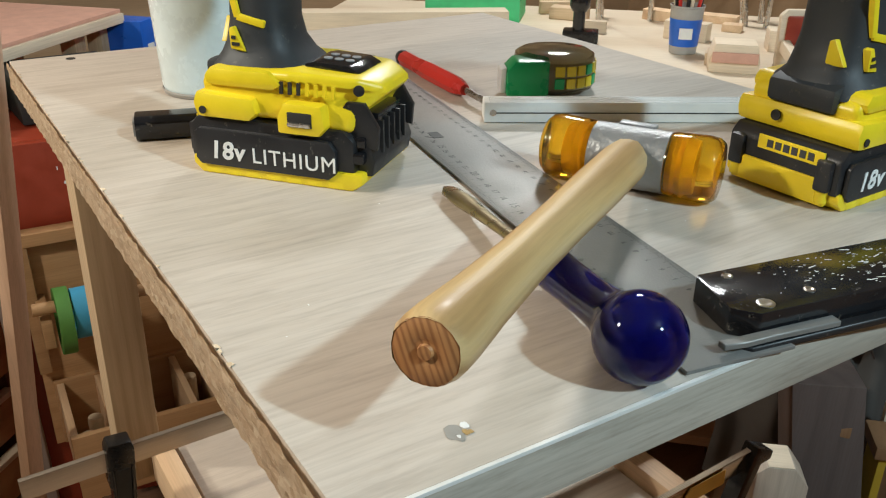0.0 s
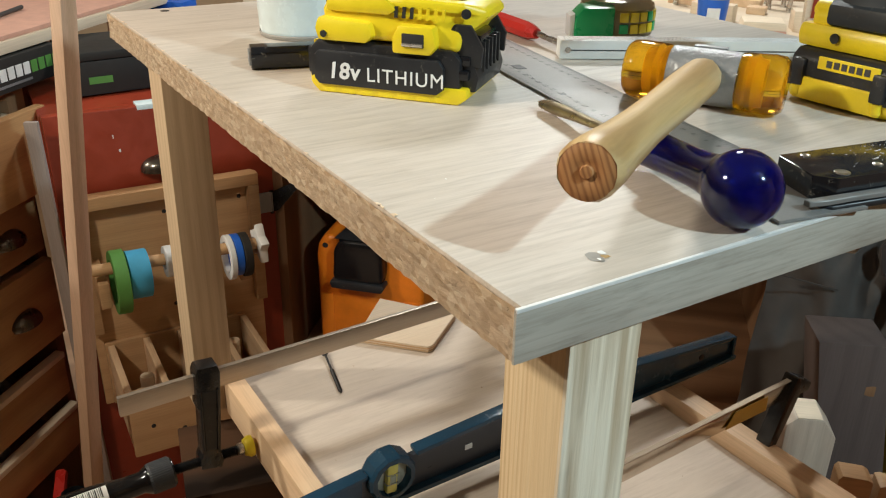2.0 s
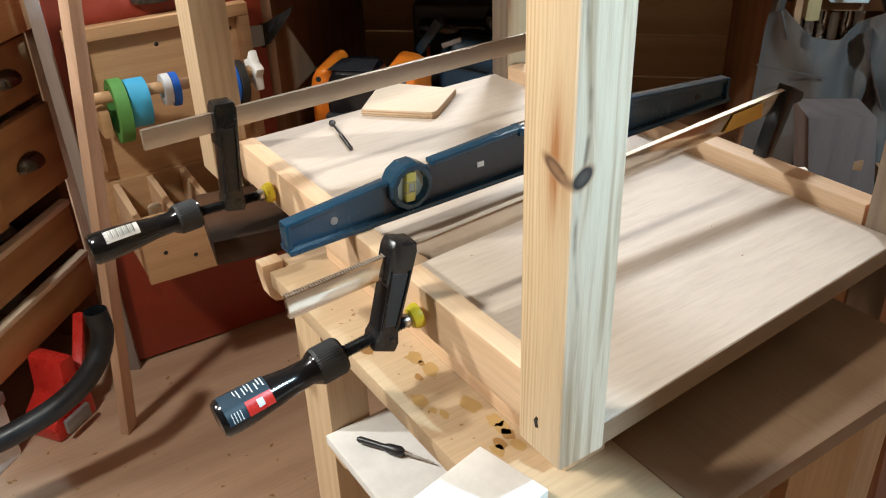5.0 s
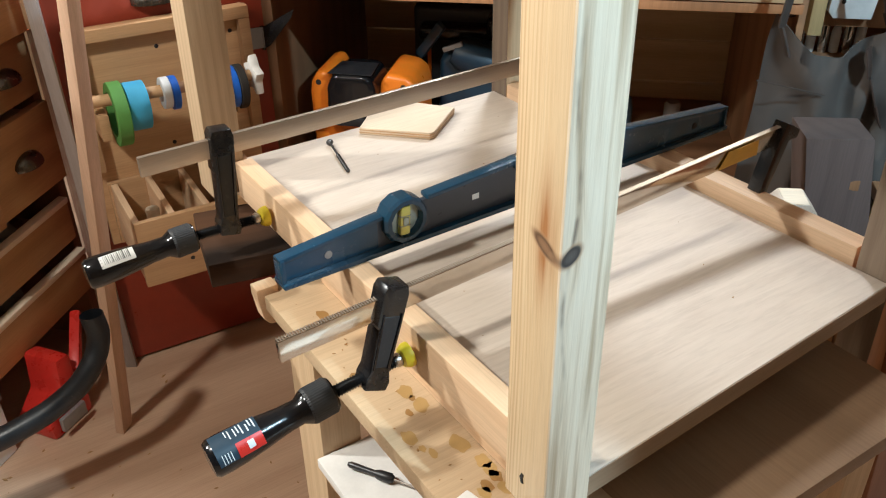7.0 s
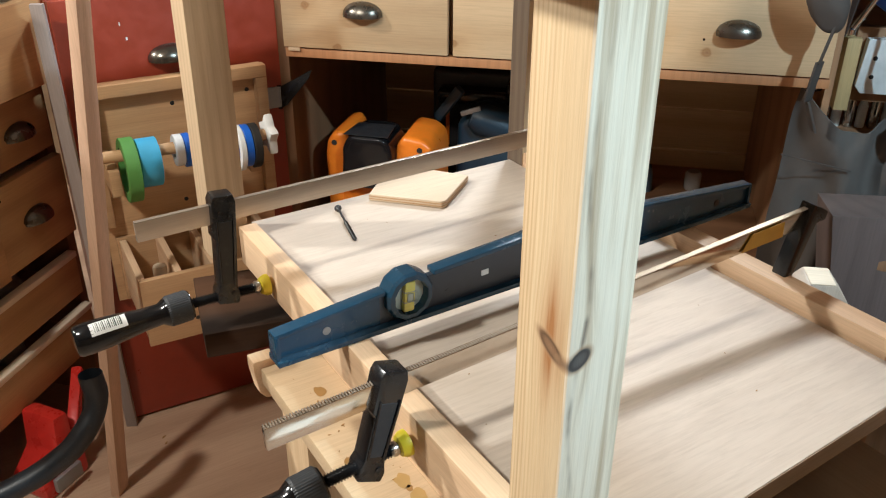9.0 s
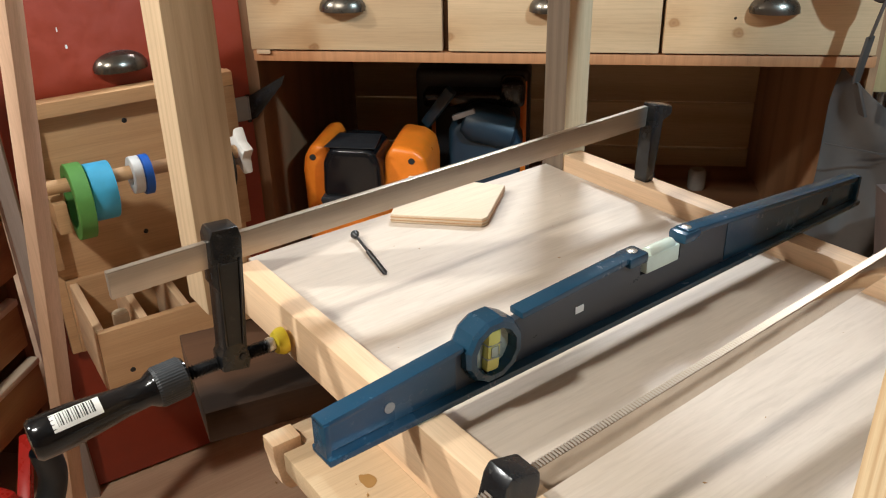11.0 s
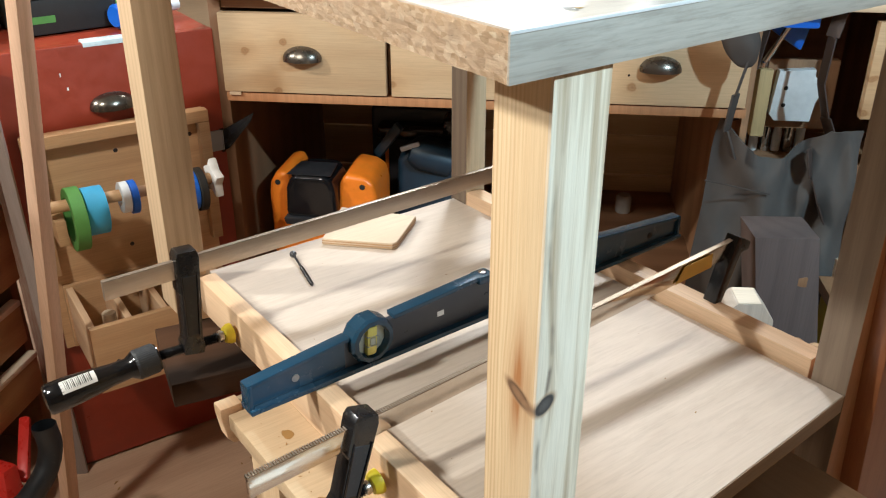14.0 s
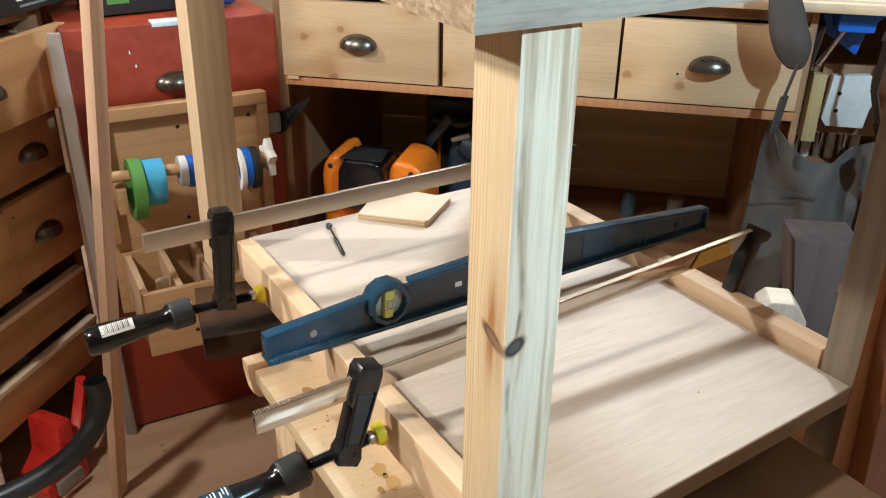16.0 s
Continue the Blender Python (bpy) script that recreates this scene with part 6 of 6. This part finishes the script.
def apron():
    t = thing("work_apron", BENCH @ pose(1.0, 0.02, 0.40), "grey canvas work apron with leather straps", "apron")
    bm = B()
    nu, nv = 40, 36
    g = []
    for i in range(nu + 1):
        u = i / nu
        col = []
        for j in range(nv + 1):
            v = j / nv
            top = .352 - .055 * math.sin(math.pi * min(1, u / .75)) - .01 * u
            x = -.130 + .27 * u + .02 * (1 - v) * (u - .1) + .030 * v * (1 - u)
            z = -.12 + (top + .12) * v
            f = .016 * math.sin(u * 11 + v * 1.5) + .009 * math.sin(u * 23 - v * 6) + .006 * math.sin(v * 17 + u * 5)
            y = f * (.45 + .55 * v) - .022 - .03 * math.sin(math.pi * u) + .02 * noise.noise(Vector((u * 4, v * 4, 2.0))) + .010 * noise.noise(Vector((u * 9, v * 6 + u * 5, 7.0)))
            col.append(bm.verts.new((x, y, z)))
        g.append(col)
    for a, b in zip(g, g[1:]):
        for j in range(nv):
            bm.faces.new((a[j], b[j], b[j + 1], a[j + 1]))
    bmesh.ops.recalc_face_normals(bm, faces=bm.faces)
    bmesh.ops.solidify(bm, geom=bm.faces[:], thickness=0.002)
    part("cloth", bm, APRON, t, "creased grey canvas", smooth=1.2)
    part("pocket_edge", beam(B(), (-.124, -.066, .252), (-.01, -.075, .234), .0016, .0020, .0005), POUCH, t, "dark stitched pocket edge")
    for pts in (((-.068, .0, .345), (-.066, -.005, .38), (-.058, -.005, .44), (-.045, .0, .52)), ((.105, -.01, .30), (.075, -.02, .36), (.056, -.02, .42), (.060, -.02, .50), (.075, -.01, .57)), ((.050, -.045, .310), (.062, -.048, .26), (.082, -.045, .21), (.10, -.04, .17))):
        for a, b in zip(pts, pts[1:]):
            part("strap", beam(B(), a, b, .024, .003, .001, 15), DARKSTRAP, t, "dark brown strap")
    part("buckle", lathe(B(), [(.008, -.0015), (.010, 0), (.008, .0015), (.006, 0), (.008, -.0015)], pose(.11, -.03, .30, 90, 0, 0), 16, False), STEEL, t)
    p = thing("leather_pouch", BENCH @ pose(0.892, -0.075, 0.866), "grey-brown leather pouch hanging by the vise", "pouch")
    bm = B()
    bmesh.ops.create_uvsphere(bm, u_segments=24, v_segments=16, radius=.04)
    for v in bm.verts:
        k = 2.4 if v.co.z > 0 else 1.35
        v.co = Vector((v.co.x * .78 - v.co.z * k * .31, v.co.y * .35, v.co.z * k + .05)) + noise.noise_vector(v.co * 40) * .0025
    part("pouch", bm, POUCH, p, smooth=1.2)
    for a, b in (((.022, 0, .016), (.010, .004, -.05)), ((.010, .004, -.049), (.004, .010, -.115)), ((.004, .010, -.114), (.024, .014, -.165))):
        part("strap", beam(B(), a, b, .019, .004, .001), POUCH, p)


apron()

p = thing("dark_wooden_post", pose(0.912, 0.437, FLOOR, 0, 0, -38), "dark brown squared timber leaning by the apron", "timber")
bm = box(B(), -0.005, 0.098, 0.0, 0.085, 0, 0.585, .002)
for v in bm.verts:
    v.co.x -= 0.17 * (v.co.z - 0.585)
part("timber", bm, GREYPOST, p)
p = thing("pine_post", pose(0.803, 0.368, FLOOR, 0, 0, -40), "pine post with chamfered pale top", "timber")
part("timber", prism(B(), [(-.034, 0), (.034, 0), (.034, .520), (.014, .547), (-.022, .547), (-.034, .535)], -.026, .026, None, .002), GREYPINE, p)
part("end_grain", prism(B(), [(-.0205, -.0245), (.0125, -.0245), (.0125, .0245), (-.0205, .0245)], .5472, .5480, Matrix(((1, 0, 0, 0), (0, 0, 1, 0), (0, 1, 0, 0), (0, 0, 0, 1)))), PALEPLY, p, "pale sawn end")
p = thing("dark_crate", pose(0.99, 0.42, FLOOR, 0, 0, -43), "dark brown wooden crate behind the timber", "crate")
part("side", box(B(), -.03, .02, -.03, .12, 0, .495, .003), CARCASS_Z, p)
part("rim", box(B(), -.034, .024, -.034, .124, .4955, .515, .003), CARCASS_Z, p)
p = thing("yellow_box", pose(1.048, 0.362, FLOOR, 0, 0, -43), "yellow box with a brown lid standing by the timber", "box")
part("body", box(B(), 0, .115, 0, .062, 0, .447, .003), MUSTARD, p, "yellow painted body")
part("lid", box(B(), -.010, .125, -.008, .066, .4475, .470, .003), CARCASS_Z, p, "brown lid")
p = thing("pine_board", pose(1.048, 0.362, FLOOR, 0, 0, -43), "pale pine board with a pointed top standing upright", "board")
part("board", prism(B(), [(.018, 0), (.125, 0), (.125, .455), (.100, .470), (.060, .488), (.030, .500), (.018, .497)], .0685, .0825, None, .002), PALEPLY, p)
p = thing("brown_crate", pose(0.66, 0.14, FLOOR, 0, 0, -42), "brown wooden crate beside the bench", "crate")
part("crate", box(B(), 0, .28, 0, .2, 0, .50, .003), CARCASS_Z, p)
p = thing("tan_batten", pose(0.703, 0.250, FLOOR, 0, 0, -42), "tan pine batten standing against the crate", "timber")
part("timber", prism(B(), [(0, 0), (.0405, 0), (.0405, .552), (.034, .556), (.004, .558), (0, .552)], 0, .030, None, .002), RACKWOOD, p)
p = thing("tan_block", pose(0.7365, 0.2195, FLOOR + .50, 0, 0, -42), "short tan pine block standing on the brown crate", "timber")
part("timber", prism(B(), [(.003, 0), (.055, 0), (.055, .036), (.048, .040), (.010, .050), (.003, .048)], 0, .030, None, .002), RACKWOOD, p)
p = thing("varnished_plank", pose(0.556, 0.045, FLOOR), "varnished reddish-brown wide plank leaning upright close by", "plank")
bm = box(B(), 0, 0.27, -0.022, 0.0, 0, 1.16, 0.003)
for v in bm.verts:
    v.co = Vector((v.co.x * 0.97 - 0.106 * v.co.z, v.co.y - 0.20 * v.co.x, v.co.z))
part("board", bm, VARNISHED, p)


# ---------------------------------------------------------------- red tool and hose on the floor
def vacuum():
    t = thing("red_shop_vacuum", pose(-0.155, 1.19, FLOOR, 0, 0, 35), "red plastic shop vacuum with a black hose", "vacuum")
    part("body", prism(B(), [(-.07, 0), (.03, 0), (.03, .06), (.012, .10), (.012, .15), (-.022, .155), (-.03, .08), (-.075, .04)], -.04, .04, None, .010), REDPLASTIC, t)
    part("bail", beam(B(), (.02, -.03, .10), (.11, .03, .16), .02, .016, .004), REDPLASTIC, t)
    part("bail", beam(B(), (.11, .03, .16), (.08, .04, .03), .02, .016, .004), REDPLASTIC, t)
    part("grille", box(B(), -.06, .0, -.058, -.048, .02, .05, .003), CASTMETAL, t)
    cu = bpy.data.curves.new("hose", "CURVE")
    cu.dimensions, cu.bevel_depth, cu.bevel_resolution = "3D", .0185, 4
    sp = cu.splines.new("BEZIER")
    inv = (Matrix.Translation((-0.155, 1.19, FLOOR)) @ pose(0, 0, 0, 0, 0, 35)).inverted()
    pts = [inv @ Vector(p) for p in ((-.089, .97, .392), (-.089, .965, .345), (-.122, .95, .298), (-.172, .95, .262), (-.240, .95, .240), (-.36, .95, .222), (-.60, .97, .13))]
    sp.bezier_points.add(len(pts) - 1)
    for q, c in zip(sp.bezier_points, pts):
        q.co, q.handle_left_type, q.handle_right_type = c, "AUTO", "AUTO"
    tmp = new("hose", cu)
    me = bpy.data.meshes.new_from_object(tmp.evaluated_get(bpy.context.evaluated_depsgraph_get()))
    bpy.data.objects.remove(tmp)
    me.materials.clear()
    me.materials.append(HOSE)
    h = new("hose", me)
    h.parent = t
    h["label"] = "black rubber hose"
    w = thing("white_tool_box", pose(-0.34, 1.13, FLOOR, 0, 0, 40), "pale grey plastic tool box on the floor", "tool box")
    part("box", box(B(), -.06, .07, -.05, .06, 0, .12, .006), WHITE, w)
    part("lid", box(B(), -.064, .074, -.054, .064, .1205, .145, .006), CASTMETAL, w)


vacuum()


# ---------------------------------------------------------------- clutter on the workbench
def on_bench(name, x, y, label, category, rz=0, z=0.967, group=""):
    return thing(name, BENCH @ pose(x, y, z, 0, 0, rz), label, category, group)


p = on_bench("green_box", 0.32, 0.60, "bright green box on the workbench", "box")
part("box", box(B(), -.10, .11, -.03, .1, 0, .10, .003), BRIGHTGREEN, p)
p = on_bench("pine_beam", 0.02, 0.33, "pale planed pine beam lying on the workbench", "beam", 17)
part("beam", box(B(), -.2, .42, 0, .05, 0, .045, .003), PALEPLY, p)
p = on_bench("white_tube", 0.215, 0.545, "white plastic tube lying on the workbench", "tube")
part("tube", rod(B(), (-.035, 0, .012), (.035, 0, .012), .012), WHITE, p)
p = on_bench("bench_clamp", 0.565, 0.405, "black upright clamp on the workbench", "clamp")
part("post", rod(B(), (0, 0, .02), (0, 0, .20), .012), BLACKIRON, p)
part("foot", box(B(), -.03, .04, -.02, .02, 0, .025, .004), BLACKIRON, p)
part("sleeve", lathe(B(), [(.014, .06), (.02, .07), (.02, .09), (.012, .10)], None, 16), BLACKIRON, p)


def brush_cup():
    c = on_bench("brush_cup", 0.765, 0.36, "clear plastic cup holding brushes and pens", "cup")
    part("cup", lathe(B(), [(.024, 0), (.025, .001), (.031, .085), (.0325, .086), (.0325, .089), (.030, .089), (.024, .003), (.001, .002)], None, 32, False), BAG, c, "see-through plastic cup")
    part("cup_label", lathe(B(), [(.0266, .015), (.0300, .065)], None, 32, False), BLUEPLASTIC, c, "blue label band")
    part("bar_mark", box(B(), -.012, .012, -.0305, -.027, .03, .05, .0005), WHITECARD, c)
    rng = random.Random(5)
    for i in range(9):
        a = rng.uniform(0, 6.3)
        m = (REDPLASTIC, PALEPLY, DARK, STAMP, BLUEPLASTIC)[i % 5]
        b = on_bench("brush", 0.765 + .010 * math.cos(a), 0.36 + .010 * math.sin(a), "thin brush standing in the cup", "brush", 0, 0.972, "brushes in the cup")
        part("stick", rod(B(), (0, 0, 0), (.02 * math.cos(a), .02 * math.sin(a), rng.uniform(.12, .17)), .0035, None, 8), m, b)


brush_cup()

p = on_bench("sanding_block", 0.80, 0.21, "wooden sanding block with a pinkish pad", "sanding block", -2)
part("block", prism(B(), [(0, 0), (.085, 0), (.085, .022), (.078, .05), (.007, .05), (0, .022)], 0, .06, None, .003), PALEPLY, p)
part("pad", box(B(), .004, .081, -.004, .0, .018, .036, .001), PINK, p)
p = on_bench("red_backed_rest", 0.93, 0.15, "small wooden rest with a red back and two rails", "rest", 8)
part("back", prism(B(), [(0, 0), (.075, 0), (.078, .095), (.068, .105), (.008, .105), (-.003, .095)], .10, .115, None, .004), PALEPLY, p)
part("red_pad", box(B(), .008, .066, .094, .0995, .035, .095, .003), RED, p)
for x in (0.0, .058):
    part("rail", beam(B(), (x + .01, -.06, .012), (x + .01, .099, .045), .016, .022, .004), PALEPLY, p)
rng = random.Random(12)
for i in range(16):
    x, y = rng.choice(((rng.uniform(.5, .95), rng.uniform(.24, .42)), (rng.uniform(.40, .9), rng.uniform(.45, .72)), (rng.uniform(1.05, 1.6), rng.uniform(.1, .6))))
    w, d, h = rng.uniform(.03, .12), rng.uniform(.02, .05), rng.uniform(.012, .04)
    p = on_bench("wood_offcut", x, y, "pale pine offcut on the workbench", "offcut", rng.uniform(-40, 40), group="offcuts on the workbench")
    part("offcut", box(B(), 0, w, 0, d, 0, h, .0015), rng.choice((PALEPLY, PINE_X, PINE)), p)
for i in range(14):
    x, y = rng.uniform(.55, 1.5), rng.uniform(.60, .76)
    m, nm = rng.choice(((REDPLASTIC, "red"), (DARK, "black"), (WHITE, "white"), (STEEL, "steel"), (REDPLASTIC, "red")))
    p = on_bench("standing_tool", x, y, nm + " handled tool standing at the back of the bench", "tool", rng.uniform(-30, 30), group=nm + " tools at the back")
    part("shaft", rod(B(), (0, 0, 0), (rng.uniform(-.02, .02), 0, .09), .006, None, 10), STEEL, p)
    part("handle", lathe(B(), [(.008, .085), (.013, .095), (.012, .15), (.014, .19), (.006, .20)], None, 14), m, p)
p = on_bench("white_board", 1.13, 0.12, "white and pink board lying on the workbench", "board", 5)
part("board", box(B(), 0, .25, 0, .12, 0, .02, .002), PAINTWHITE, p)
part("pink_face", box(B(), .01, .24, .01, .11, .0202, .028, .001), PINK, p)


def litter(name, x0, x1, y0, y1, z, n, smallest, largest, material, label, seed):
    """Loose crumbs and chips scattered on a surface."""
    r = random.Random(seed)
    bm = B()
    for i in range(n):
        x, y, s, a = r.uniform(x0, x1), r.uniform(y0, y1), r.uniform(smallest, largest), r.uniform(0, 6.28)
        pts = [(x + s * k * math.cos(a + q), y + s * k * math.sin(a + q)) for q, k in ((0, 1.6), (1.3, .6), (2.9, 1.2), (4.4, .7))]
        lo = [bm.verts.new((u, v, z + .0001)) for u, v in pts]
        hi = [bm.verts.new((u, v, z + s * .35)) for u, v in pts]
        bm.faces.new(hi)
        for k in range(4):
            bm.faces.new((lo[k], lo[(k + 1) % 4], hi[(k + 1) % 4], hi[k]))
    return tagged(part(name, bm, material, smooth=0), label, "litter", "", "stuff")


litter("floor_litter", -0.35, 0.6, 0.5, 1.2, FLOOR, 60, .001, .004, GLUE_DARK, "dark wood chips scattered on the floor", 21)
litter("shelf_crumbs", 0.11, 0.42, 0.08, 0.58, ZS, 26, .0004, .0011, GLUE_DARK, "fine dark crumbs on the shelf board", 5)
litter("bench_crumbs", 0.03, 0.07, 0.08, 0.42, 0.69, 26, .0005, .0016, GLUE_DARK, "fine crumbs on the low bench", 8)
litter("table_dust", 0.02, 0.45, 0.02, 0.6, ZT, 70, .0003, .0007, PAINTWHITE, "pale sawdust specks on the tabletop", 15)
